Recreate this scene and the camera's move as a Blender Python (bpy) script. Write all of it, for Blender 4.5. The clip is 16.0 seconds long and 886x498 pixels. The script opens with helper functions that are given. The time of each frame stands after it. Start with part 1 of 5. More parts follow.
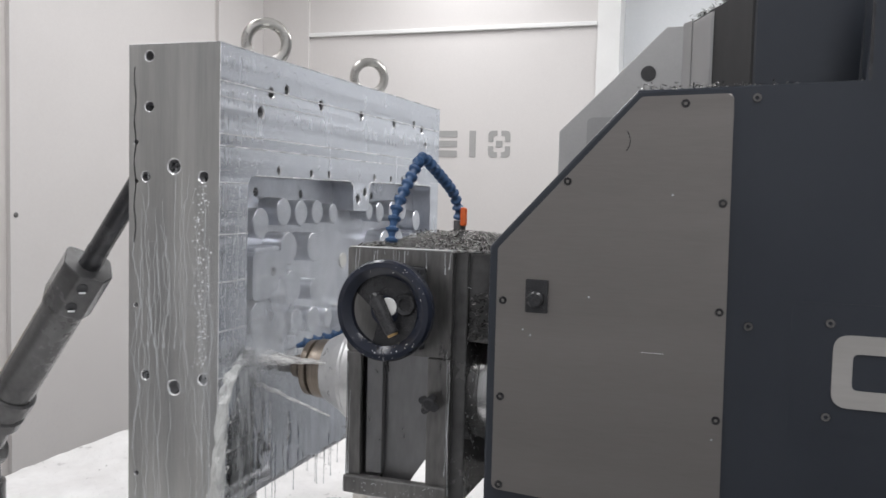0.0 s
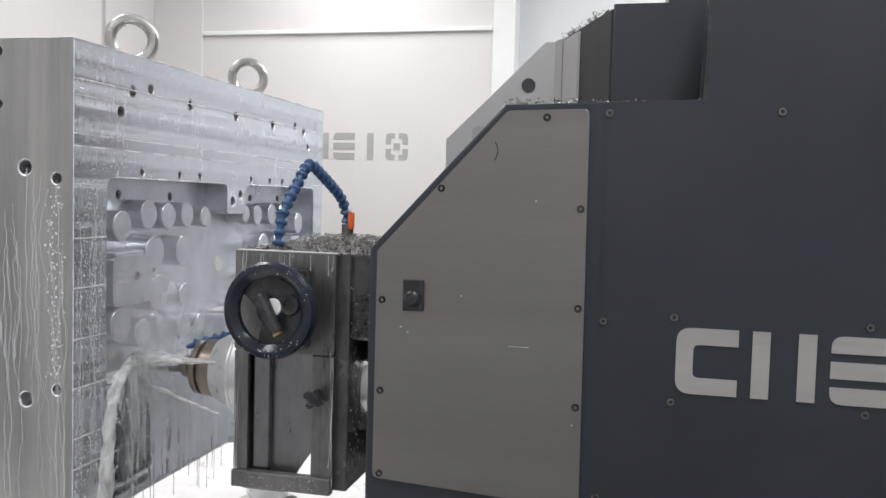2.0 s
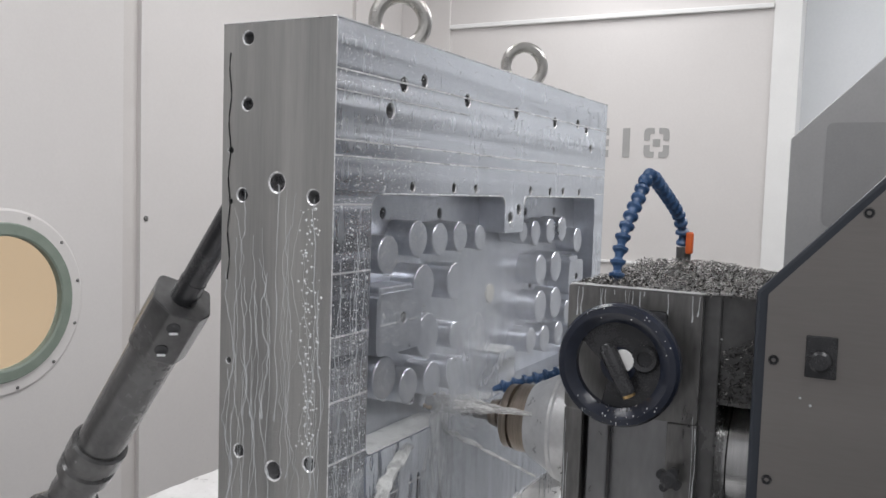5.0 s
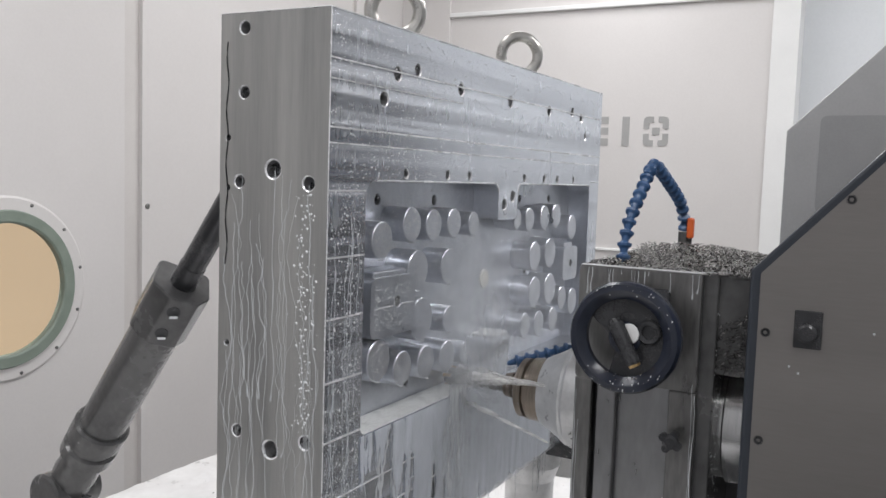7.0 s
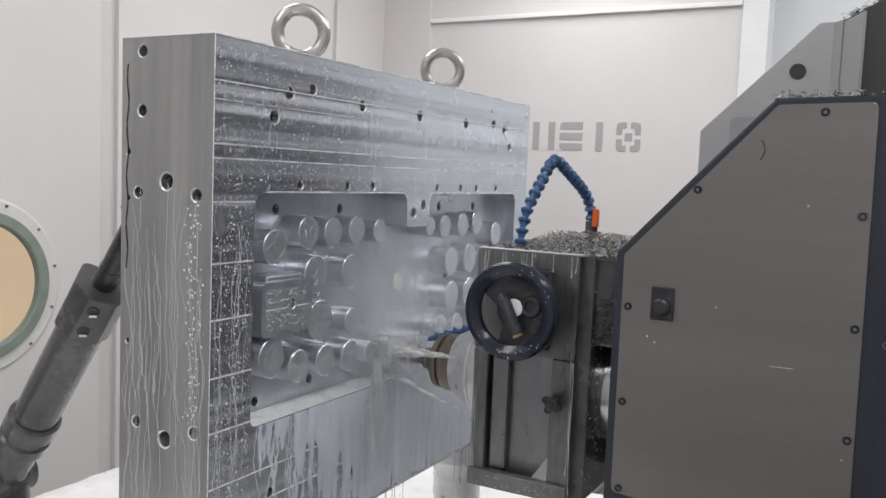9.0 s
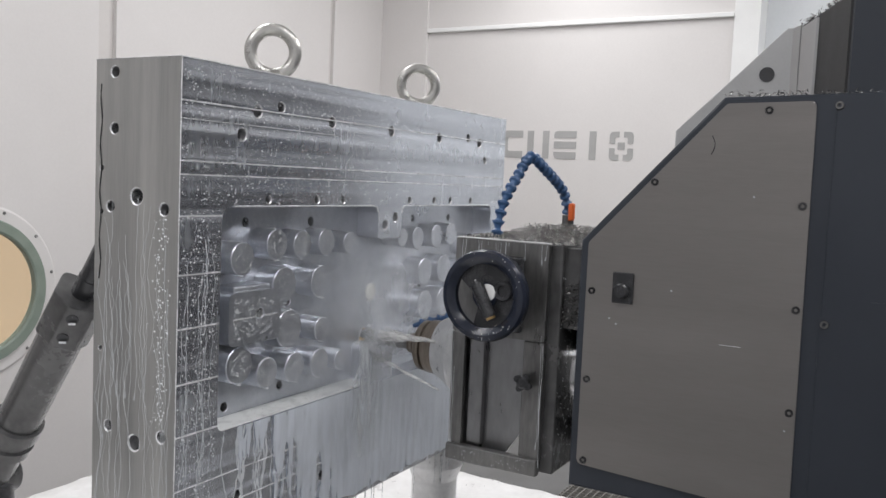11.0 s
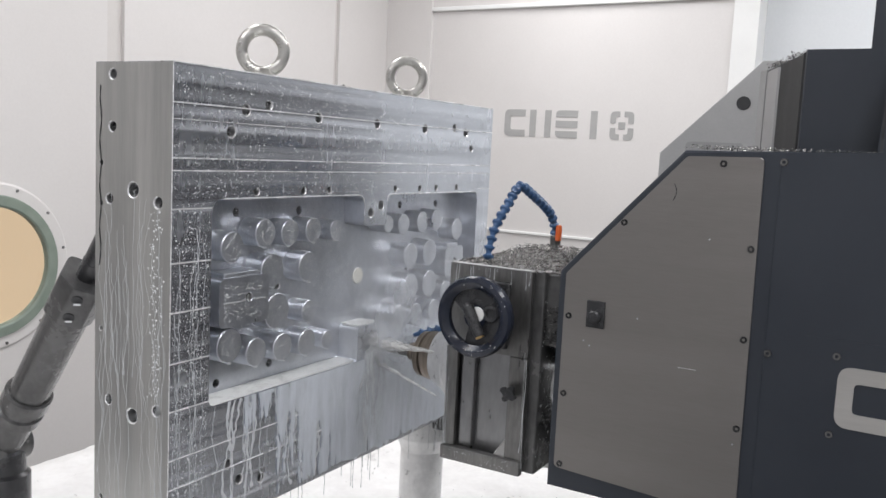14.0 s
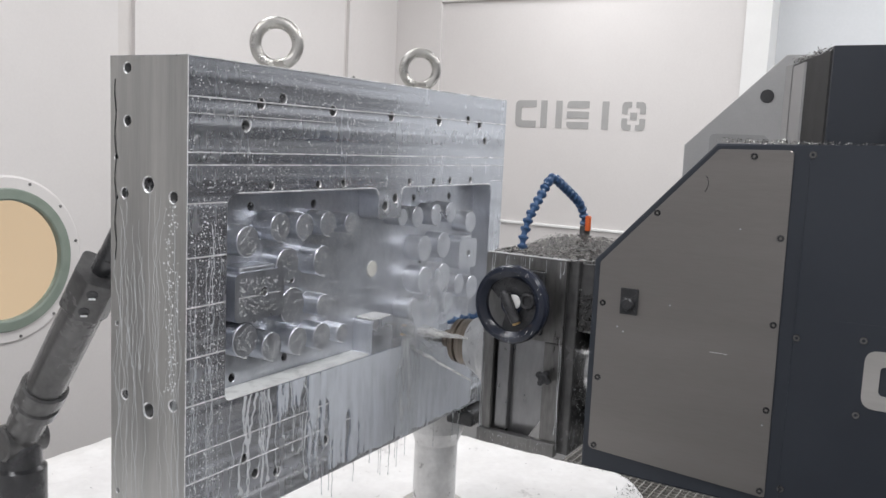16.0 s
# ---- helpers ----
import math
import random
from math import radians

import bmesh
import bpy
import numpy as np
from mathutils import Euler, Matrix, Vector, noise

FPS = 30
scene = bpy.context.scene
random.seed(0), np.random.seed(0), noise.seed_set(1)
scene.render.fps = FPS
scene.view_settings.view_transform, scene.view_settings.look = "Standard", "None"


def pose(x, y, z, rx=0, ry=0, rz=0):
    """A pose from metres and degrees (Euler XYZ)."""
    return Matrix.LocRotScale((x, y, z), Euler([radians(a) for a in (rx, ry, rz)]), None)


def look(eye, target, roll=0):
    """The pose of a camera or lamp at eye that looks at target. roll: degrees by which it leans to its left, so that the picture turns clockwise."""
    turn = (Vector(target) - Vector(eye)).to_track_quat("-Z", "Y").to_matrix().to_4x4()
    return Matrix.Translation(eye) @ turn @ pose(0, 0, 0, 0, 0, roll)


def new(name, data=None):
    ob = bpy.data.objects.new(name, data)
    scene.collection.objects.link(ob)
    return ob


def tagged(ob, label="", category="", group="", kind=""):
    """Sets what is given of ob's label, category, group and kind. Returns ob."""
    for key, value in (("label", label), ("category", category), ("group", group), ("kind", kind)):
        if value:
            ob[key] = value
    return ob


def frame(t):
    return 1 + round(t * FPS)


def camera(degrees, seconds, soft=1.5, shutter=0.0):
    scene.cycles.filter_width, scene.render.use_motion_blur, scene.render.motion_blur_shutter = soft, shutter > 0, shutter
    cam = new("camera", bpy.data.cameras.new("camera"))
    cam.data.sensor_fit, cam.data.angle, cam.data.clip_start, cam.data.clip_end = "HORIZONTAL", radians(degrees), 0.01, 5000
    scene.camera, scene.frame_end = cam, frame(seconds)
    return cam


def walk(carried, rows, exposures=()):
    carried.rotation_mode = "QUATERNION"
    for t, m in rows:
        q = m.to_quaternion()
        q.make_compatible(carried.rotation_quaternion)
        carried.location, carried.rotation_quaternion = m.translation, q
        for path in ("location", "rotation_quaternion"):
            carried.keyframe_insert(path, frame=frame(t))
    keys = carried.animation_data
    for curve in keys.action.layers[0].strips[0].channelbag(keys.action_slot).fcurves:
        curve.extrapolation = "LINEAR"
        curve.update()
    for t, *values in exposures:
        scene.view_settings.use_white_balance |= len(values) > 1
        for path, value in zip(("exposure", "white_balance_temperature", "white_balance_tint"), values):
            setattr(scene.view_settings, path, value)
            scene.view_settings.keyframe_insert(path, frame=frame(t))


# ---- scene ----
cam = camera(54.83, 16.0, shutter=0.4)

# seconds, eye, yaw, pitch, roll
PATH = [
    (0, -1.6524, -1.1042, 0.9195, -70.98, -3.54, 1.43),
    (0.5, -1.6414, -1.1393, 0.9185, -72.52, -3.44, 1.47),
    (1, -1.6215, -1.1661, 0.9206, -74.80, -3.36, 1.52),
    (1.5, -1.6043, -1.1862, 0.9216, -76.67, -3.30, 1.57),
    (2, -1.6167, -1.1909, 0.9235, -77.07, -3.22, 1.59),
    (2.5, -1.5861, -1.1418, 0.9271, -76.29, -3.33, 1.47),
    (3, -1.4457, -1.0482, 0.9238, -70.44, -3.61, 1.77),
    (3.5, -1.2773, -0.9722, 0.9146, -64.69, -3.97, 2.37),
    (4, -1.2015, -0.8898, 0.9304, -62.97, -3.97, 2.36),
    (4.5, -1.1740, -0.8375, 0.9709, -62.14, -3.87, 1.98),
    (7, -1.2024, -0.8724, 0.9676, -61.81, -4.80, 1.88),
    (7.5, -1.1840, -1.0081, 0.9834, -61.76, -4.82, 2.34),
    (8, -1.1497, -1.1060, 0.9942, -61.74, -4.64, 2.32),
    (8.5, -1.1630, -1.1274, 0.9895, -61.52, -4.71, 2.26),
    (9, -1.1962, -1.1528, 1.0028, -61.27, -4.83, 2.33),
    (11.5, -1.2178, -1.3026, 1.0361, -60.59, -4.46, 2.66),
    (12, -1.2411, -1.3346, 1.0453, -60.34, -4.77, 2.85),
    (12.5, -1.2309, -1.3824, 1.0484, -60.55, -5.15, 2.88),
    (13, -1.2551, -1.4134, 1.0621, -60.29, -5.54, 2.92),
    (13.5, -1.2748, -1.4192, 1.0795, -60.30, -6.05, 2.91),
    (14, -1.2815, -1.4149, 1.0886, -59.95, -6.46, 2.89),
    (14.5, -1.2905, -1.4075, 1.0917, -59.77, -6.76, 2.90),
    (15, -1.2917, -1.4018, 1.0937, -59.76, -6.90, 2.89),
    (15.5, -1.2813, -1.3997, 1.0943, -59.67, -6.97, 2.68),
    (16, -1.2789, -1.3940, 1.0929, -59.37, -7.10, 2.65),
]


def eye_pose(x, y, z, yaw, pitch, roll):
    ahead = Vector((-math.sin(radians(yaw)) * math.cos(radians(pitch)), math.cos(radians(yaw)) * math.cos(radians(pitch)), math.sin(radians(pitch))))
    return look((x, y, z), Vector((x, y, z)) + ahead, roll)


walk(cam, [(t, eye_pose(*row)) for t, *row in PATH],
     exposures=[(0.0, 0.09), (0.5, 0.28), (1.0, 0.28), (2.0, 0.34), (3.0, 0.34), (3.5, 0.26), (4.0, 0.2), (4.5, 0.0), (7.0, 0.07), (8.5, 0.09), (11.5, 0.08), (12.5, 0.15), (13.0, 0.26), (14.0, 0.28), (16.0, 0.22)])

# ---------------------------------------------------------------- light
world = bpy.data.worlds.new("world")
scene.world = world
world.use_nodes = True
world.node_tree.nodes["Background"].inputs[0].default_value = (0.8, 0.85, 0.9, 1)
world.node_tree.nodes["Background"].inputs[1].default_value = 0.3


def area_lamp(name, x, y, z, sx, sy, power, colour):
    data = bpy.data.lights.new(name, "AREA")
    data.shape, data.size, data.size_y, data.energy, data.color = "RECTANGLE", sx, sy, power, colour
    ob = new(name, data)
    ob.matrix_world = pose(x, y, z)
    return ob


LAMPS = [(3.7, 1.2, 2.2, 0.5, 48), (1.2, 1.4, 2.2, 0.5, 28), (-1.6, 1.2, 2.2, 0.5, 38), (3.7, -1.8, 2.2, 0.5, 54), (1.2, -2.6, 2.2, 0.5, 64), (-1.6, -1.8, 2.2, 0.5, 56)]
for lx, ly, sx, sy, power in LAMPS:
    area_lamp("ceiling_lamp", lx, ly, 3.36, sx, sy, power, (0.985, 0.985, 1.0))


# ---------------------------------------------------------------- materials
def material(name):
    m = bpy.data.materials.new(name)
    m.use_nodes = True
    return m, m.node_tree.nodes, m.node_tree.links, m.node_tree.nodes["Principled BSDF"]


def node(nodes, kind, **values):
    n = nodes.new(kind)
    for key, value in values.items():
        n.inputs[key.replace("_", " ")].default_value = value
    return n


def mapped(nodes, links, scale):
    co, mp = nodes.new("ShaderNodeTexCoord"), nodes.new("ShaderNodeMapping")
    mp.inputs["Scale"].default_value = scale
    links.new(co.outputs["Object"], mp.inputs["Vector"])
    return mp.outputs["Vector"]


def ramp(nodes, links, source, stops):
    r = nodes.new("ShaderNodeValToRGB")
    while len(r.color_ramp.elements) < len(stops):
        r.color_ramp.elements.new(0.5)
    for e, (at, c) in zip(r.color_ramp.elements, stops):
        e.position, e.color = at, (*c, 1) if len(c) == 3 else c
    links.new(source, r.inputs["Fac"])
    return r.outputs["Color"]


def grey(v):
    return (v, v, v)


def surface(name, low, high, rough=(0.4, 0.6), metal=0.0, scale=(6, 6, 6), fine=60.0, bump=0.1, alpha=1.0, spec=0.5, detail=6.0):
    """A surface with large stains and fine grain in colour, gloss and relief."""
    m, nodes, links, b = material(name)
    v = mapped(nodes, links, scale)
    n1, n2 = node(nodes, "ShaderNodeTexNoise", Scale=1.0, Detail=detail, Roughness=0.6), node(nodes, "ShaderNodeTexNoise", Scale=fine, Detail=3.0)
    links.new(v, n1.inputs["Vector"])
    links.new(v, n2.inputs["Vector"])
    mix = nodes.new("ShaderNodeMath")
    mix.operation = "MULTIPLY_ADD"
    mix.inputs[1].default_value, mix.inputs[2].default_value = 0.35, -0.175
    links.new(n2.outputs["Fac"], mix.inputs[0])
    add = nodes.new("ShaderNodeMath")
    links.new(n1.outputs["Fac"], add.inputs[0])
    links.new(mix.outputs[0], add.inputs[1])
    links.new(ramp(nodes, links, add.outputs[0], [(0.3, low), (0.7, high)]), b.inputs["Base Color"])
    links.new(ramp(nodes, links, add.outputs[0], [(0.3, grey(rough[0])), (0.7, grey(rough[1]))]), b.inputs["Roughness"])
    b.inputs["Metallic"].default_value, b.inputs["Alpha"].default_value = metal, alpha
    b.inputs["Specular IOR Level"].default_value = spec
    if bump:
        bp = node(nodes, "ShaderNodeBump", Strength=bump, Distance=0.002)
        links.new(n2.outputs["Fac"], bp.inputs["Height"])
        links.new(bp.outputs["Normal"], b.inputs["Normal"])
    return m


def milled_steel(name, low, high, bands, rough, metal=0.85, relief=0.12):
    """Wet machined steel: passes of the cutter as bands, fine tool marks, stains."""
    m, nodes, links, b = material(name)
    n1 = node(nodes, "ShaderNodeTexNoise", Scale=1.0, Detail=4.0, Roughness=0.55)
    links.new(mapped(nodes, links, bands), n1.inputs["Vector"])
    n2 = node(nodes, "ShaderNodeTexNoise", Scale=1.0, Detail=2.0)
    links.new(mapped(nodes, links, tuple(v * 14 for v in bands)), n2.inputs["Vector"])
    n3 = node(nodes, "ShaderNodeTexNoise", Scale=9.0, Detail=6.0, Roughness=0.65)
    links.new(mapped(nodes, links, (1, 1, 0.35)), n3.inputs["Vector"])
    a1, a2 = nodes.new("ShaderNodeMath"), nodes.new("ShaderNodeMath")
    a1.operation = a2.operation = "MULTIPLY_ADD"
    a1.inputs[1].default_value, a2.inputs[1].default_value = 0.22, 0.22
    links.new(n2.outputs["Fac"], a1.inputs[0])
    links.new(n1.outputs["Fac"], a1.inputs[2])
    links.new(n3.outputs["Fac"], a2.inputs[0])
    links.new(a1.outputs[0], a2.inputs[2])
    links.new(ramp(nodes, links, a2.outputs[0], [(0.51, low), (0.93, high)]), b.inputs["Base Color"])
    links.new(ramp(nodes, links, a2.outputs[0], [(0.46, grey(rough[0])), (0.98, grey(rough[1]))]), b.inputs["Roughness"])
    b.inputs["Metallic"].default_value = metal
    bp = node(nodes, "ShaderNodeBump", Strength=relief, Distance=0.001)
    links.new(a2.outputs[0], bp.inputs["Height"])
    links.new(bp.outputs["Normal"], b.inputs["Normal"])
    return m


def planed_steel(name, low, high, rough, swell, grain):
    """Wet steel planed in level passes: smooth metal whose passes lean a little, with level grain and faint vertical wash marks."""
    m, nodes, links, b = material(name)
    n1 = node(nodes, "ShaderNodeTexNoise", Scale=1.0, Detail=2.0, Roughness=0.45)
    links.new(mapped(nodes, links, (0.25, 1.0, 15)), n1.inputs["Vector"])
    n2 = node(nodes, "ShaderNodeTexNoise", Scale=1.0, Detail=3.0, Roughness=0.6)
    links.new(mapped(nodes, links, (1.6, 1.6, 300)), n2.inputs["Vector"])
    n3 = node(nodes, "ShaderNodeTexNoise", Scale=1.0, Detail=5.0, Roughness=0.6)
    links.new(mapped(nodes, links, (26, 26, 2.4)), n3.inputs["Vector"])
    mix = nodes.new("ShaderNodeMath")
    mix.operation = "MULTIPLY_ADD"
    mix.inputs[1].default_value = 0.55
    links.new(n3.outputs["Fac"], mix.inputs[0])
    half = nodes.new("ShaderNodeMath")
    half.operation = "MULTIPLY"
    half.inputs[1].default_value = 0.45
    links.new(n1.outputs["Fac"], half.inputs[0])
    links.new(half.outputs[0], mix.inputs[2])
    links.new(ramp(nodes, links, mix.outputs[0], [(0.36, low), (0.64, high)]), b.inputs["Base Color"])
    links.new(ramp(nodes, links, mix.outputs[0], [(0.35, grey(rough[0])), (0.65, grey(rough[1]))]), b.inputs["Roughness"])
    b.inputs["Metallic"].default_value = 0.95
    lean = node(nodes, "ShaderNodeBump", Strength=1.0, Distance=swell)
    links.new(n1.outputs["Fac"], lean.inputs["Height"])
    fine = node(nodes, "ShaderNodeBump", Strength=1.0, Distance=grain)
    links.new(n2.outputs["Fac"], fine.inputs["Height"])
    links.new(lean.outputs["Normal"], fine.inputs["Normal"])
    links.new(fine.outputs["Normal"], b.inputs["Normal"])
    return m


M_WALL = surface("cream_wall_paint", (0.67, 0.645, 0.632), (0.72, 0.695, 0.682), (0.35, 0.5), scale=(0.7, 0.7, 0.7), fine=90, bump=0.03)
M_WALL_COOL = surface("cool_wall_paint", (0.69, 0.71, 0.73), (0.75, 0.77, 0.79), (0.35, 0.5), scale=(0.7, 0.7, 0.7), fine=90, bump=0.03)
M_TRIM = surface("wall_trim_paint", (0.61, 0.58, 0.56), (0.67, 0.64, 0.62), (0.4, 0.55), scale=(2, 2, 2), bump=0.03)
M_WHITE = surface("white_trim_paint", (0.82, 0.82, 0.81), (0.88, 0.88, 0.87), (0.3, 0.45), scale=(2, 2, 2), bump=0.02)
# for the unseen walls, kept pale to throw light on faces turned to them
M_BOUNCE = surface("pale_bounce_wall", (0.50, 0.50, 0.51), (0.58, 0.58, 0.59), (0.6, 0.8), scale=(1, 1, 1), bump=0.05)
M_LOGO = surface("grey_sign_paint", (0.36, 0.355, 0.35), (0.43, 0.425, 0.42), (0.4, 0.55), scale=(5, 5, 5), bump=0.02)
M_FACE = planed_steel("planed_face_steel", (0.69, 0.71, 0.755), (0.79, 0.81, 0.855), (0.22, 0.30), 0.021, 0.0003)
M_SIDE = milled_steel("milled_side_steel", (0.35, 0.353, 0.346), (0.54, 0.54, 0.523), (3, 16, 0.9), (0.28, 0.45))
M_FLOORP = milled_steel("pocket_steel", (0.50, 0.52, 0.565), (0.75, 0.77, 0.815), (7, 7, 5), (0.26, 0.40), 0.90, 0.2)
M_NOSE = surface("wet_pale_steel", (0.60, 0.60, 0.60), (0.80, 0.80, 0.80), (0.25, 0.5), 0.4, scale=(14, 14, 14), fine=5, bump=0.15)
# paler than the block's steel: light caught by edges is put into the colour
M_BRIGHT = surface("bright_edge_steel", (0.80, 0.80, 0.81), (0.92, 0.92, 0.93), (0.2, 0.35), 0.4, scale=(8, 8, 8), bump=0.05)
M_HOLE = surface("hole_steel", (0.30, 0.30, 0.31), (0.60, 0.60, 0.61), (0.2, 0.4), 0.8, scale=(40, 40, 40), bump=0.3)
M_BOLTSTEEL = surface("galvanised_steel", (0.45, 0.44, 0.42), (0.60, 0.59, 0.565), (0.24, 0.42), 0.9, scale=(14, 14, 14), bump=0.1)
M_RUBBER = surface("black_rubber", (0.012, 0.012, 0.013), (0.024, 0.024, 0.025), (0.6, 0.8), scale=(9, 9, 3), bump=0.2)
# paler chips, which stand out on the dark housing
M_CHIP_PALE = surface("pale_steel_chips", (0.2, 0.2, 0.2), (0.62, 0.61, 0.59), (0.15, 0.35), 0.85, scale=(60, 60, 60), bump=0.2)
M_BLACK = surface("oiled_black_steel", (0.03, 0.031, 0.034), (0.065, 0.065, 0.068), (0.14, 0.4), 0.3, scale=(8, 8, 8), bump=0.1)
M_BADGE = surface("bright_badge_steel", (0.44, 0.43, 0.41), (0.54, 0.525, 0.505), (0.3, 0.42), 0.6, scale=(1, 1, 12), fine=12, bump=0.02)
M_STRUT = surface("wet_dark_steel", (0.07, 0.07, 0.071), (0.14, 0.139, 0.138), (0.12, 0.32), 0.3, scale=(7, 7, 5), fine=9, bump=0.1)
M_NAVY = surface("dark_blue_grey_paint", (0.021, 0.026, 0.036), (0.030, 0.036, 0.047), (0.32, 0.46), scale=(2.5, 2.5, 2.5), fine=200, bump=0.06)
M_BRUSHED = surface("brushed_steel_plate", (0.248, 0.233, 0.223), (0.286, 0.269, 0.259), (0.36, 0.46), 0.88, scale=(0.8, 0.8, 9), fine=26, bump=0.03)
M_GUARD = surface("dull_guard_steel", (0.42, 0.42, 0.42), (0.50, 0.50, 0.50), (0.45, 0.6), 0.5, scale=(3, 3, 3), bump=0.03)
M_GUARDC = surface("grey_guard_cover", (0.33, 0.33, 0.33), (0.40, 0.40, 0.40), (0.4, 0.55), 0.5, scale=(3, 3, 3), bump=0.03)
M_SHEET = surface("inner_sheet_steel", (0.20, 0.20, 0.205), (0.34, 0.34, 0.345), (0.22, 0.36), 0.9, scale=(3, 4, 1.5), fine=14, bump=0.03)
M_SLEEVE = surface("bright_turned_steel", (0.42, 0.42, 0.42), (0.66, 0.66, 0.66), (0.15, 0.3), 0.95, scale=(3, 40, 3), fine=4, bump=0.05)
M_BOX = surface("stained_steel_box", (0.13, 0.128, 0.126), (0.28, 0.275, 0.268), (0.26, 0.46), 0.8, scale=(5, 7, 1.5), fine=16, bump=0.06)
M_CHIP = surface("steel_chips", (0.03, 0.03, 0.03), (0.34, 0.33, 0.32), (0.12, 0.35), 0.85, scale=(60, 60, 60), bump=0.2)
M_WHEEL = surface("handwheel_plastic", (0.013, 0.016, 0.026), (0.024, 0.029, 0.046), (0.07, 0.22), scale=(12, 12, 12), bump=0.1)
M_BLUE = surface("blue_hose_plastic", (0.03, 0.075, 0.17), (0.06, 0.13, 0.27), (0.22, 0.4), scale=(20, 20, 20), bump=0.05)
M_ORANGE = surface("orange_plastic", (0.75, 0.13, 0.03), (0.85, 0.18, 0.05), (0.3, 0.4), scale=(20, 20, 20), bump=0.05)
M_BRASS = surface("worn_brass", (0.42, 0.28, 0.12), (0.6, 0.42, 0.2), (0.25, 0.4), 0.9, scale=(20, 20, 20), bump=0.1)
M_RUSTY = surface("brown_stained_steel", (0.13, 0.10, 0.075), (0.38, 0.33, 0.28), (0.25, 0.4), 0.85, scale=(3, 60, 3), bump=0.1)
M_TABLE = surface("coolant_covered_table", (0.78, 0.77, 0.765), (0.92, 0.915, 0.91), (0.25, 0.6), scale=(5, 5, 5), fine=9, bump=0.3)
M_FLOOR = surface("grey_floor", (0.14, 0.14, 0.14), (0.22, 0.22, 0.22), (0.4, 0.6), scale=(3, 3, 3), bump=0.1)
M_GREEN = surface("green_rubber_seal", (0.20, 0.245, 0.205), (0.25, 0.295, 0.25), (0.4, 0.6), scale=(10, 10, 10), bump=0.05)
M_PLUG = surface("pale_plug", (0.70, 0.68, 0.62), (0.78, 0.76, 0.70), (0.4, 0.5), scale=(20, 20, 20), bump=0.05)


def coolant(name, colour, cover, scale, lo, hi, fade=(), warp=0.0):
    """Milky coolant: streaky, partly clear. fade: (axis of the piece, stops) by which it thins out towards its rims."""
    m, nodes, links, b = material(name)
    n1 = node(nodes, "ShaderNodeTexNoise", Scale=1.0, Detail=5.0, Roughness=0.6, Distortion=warp)
    links.new(mapped(nodes, links, scale), n1.inputs["Vector"])
    alpha = ramp(nodes, links, n1.outputs["Fac"], [(lo, grey(cover[0])), (hi, grey(cover[1]))])
    for axis, stops in fade:
        co, sep = nodes.new("ShaderNodeTexCoord"), nodes.new("ShaderNodeSeparateXYZ")
        links.new(co.outputs["Generated"], sep.inputs[0])
        soft = ramp(nodes, links, sep.outputs[axis], [(at, grey(v)) for at, v in stops])
        mul = nodes.new("ShaderNodeMath")
        mul.operation = "MULTIPLY"
        links.new(alpha, mul.inputs[0])
        links.new(soft, mul.inputs[1])
        alpha = mul.outputs[0]
    links.new(alpha, b.inputs["Alpha"])
    b.inputs["Base Color"].default_value = (*colour, 1)
    b.inputs["Roughness"].default_value = 0.3
    return m


def veil(name, colour, most):
    """Mist: thickest in its middle, gone at its rim."""
    m, nodes, links, b = material(name)
    co = nodes.new("ShaderNodeTexCoord")
    mp = nodes.new("ShaderNodeMapping")
    mp.inputs["Location"].default_value, mp.inputs["Scale"].default_value = (-1, 0, -1), (2, 0, 2)
    links.new(co.outputs["Generated"], mp.inputs["Vector"])
    g = nodes.new("ShaderNodeTexGradient")
    g.gradient_type = "QUADRATIC_SPHERE"
    links.new(mp.outputs["Vector"], g.inputs["Vector"])
    n1 = node(nodes, "ShaderNodeTexNoise", Scale=1.0, Detail=5.0, Roughness=0.6, Distortion=1.0)
    links.new(mapped(nodes, links, (5, 5, 4)), n1.inputs["Vector"])
    mul = nodes.new("ShaderNodeMath")
    mul.operation = "MULTIPLY"
    links.new(g.outputs["Fac"], mul.inputs[0])
    links.new(ramp(nodes, links, n1.outputs["Fac"], [(0.36, grey(most * 0.2)), (0.64, grey(most))]), mul.inputs[1])
    links.new(mul.outputs[0], b.inputs["Alpha"])
    b.inputs["Base Color"].default_value, b.inputs["Roughness"].default_value = (*colour, 1), 0.9
    b.inputs["Specular IOR Level"].default_value = 0.0
    return m


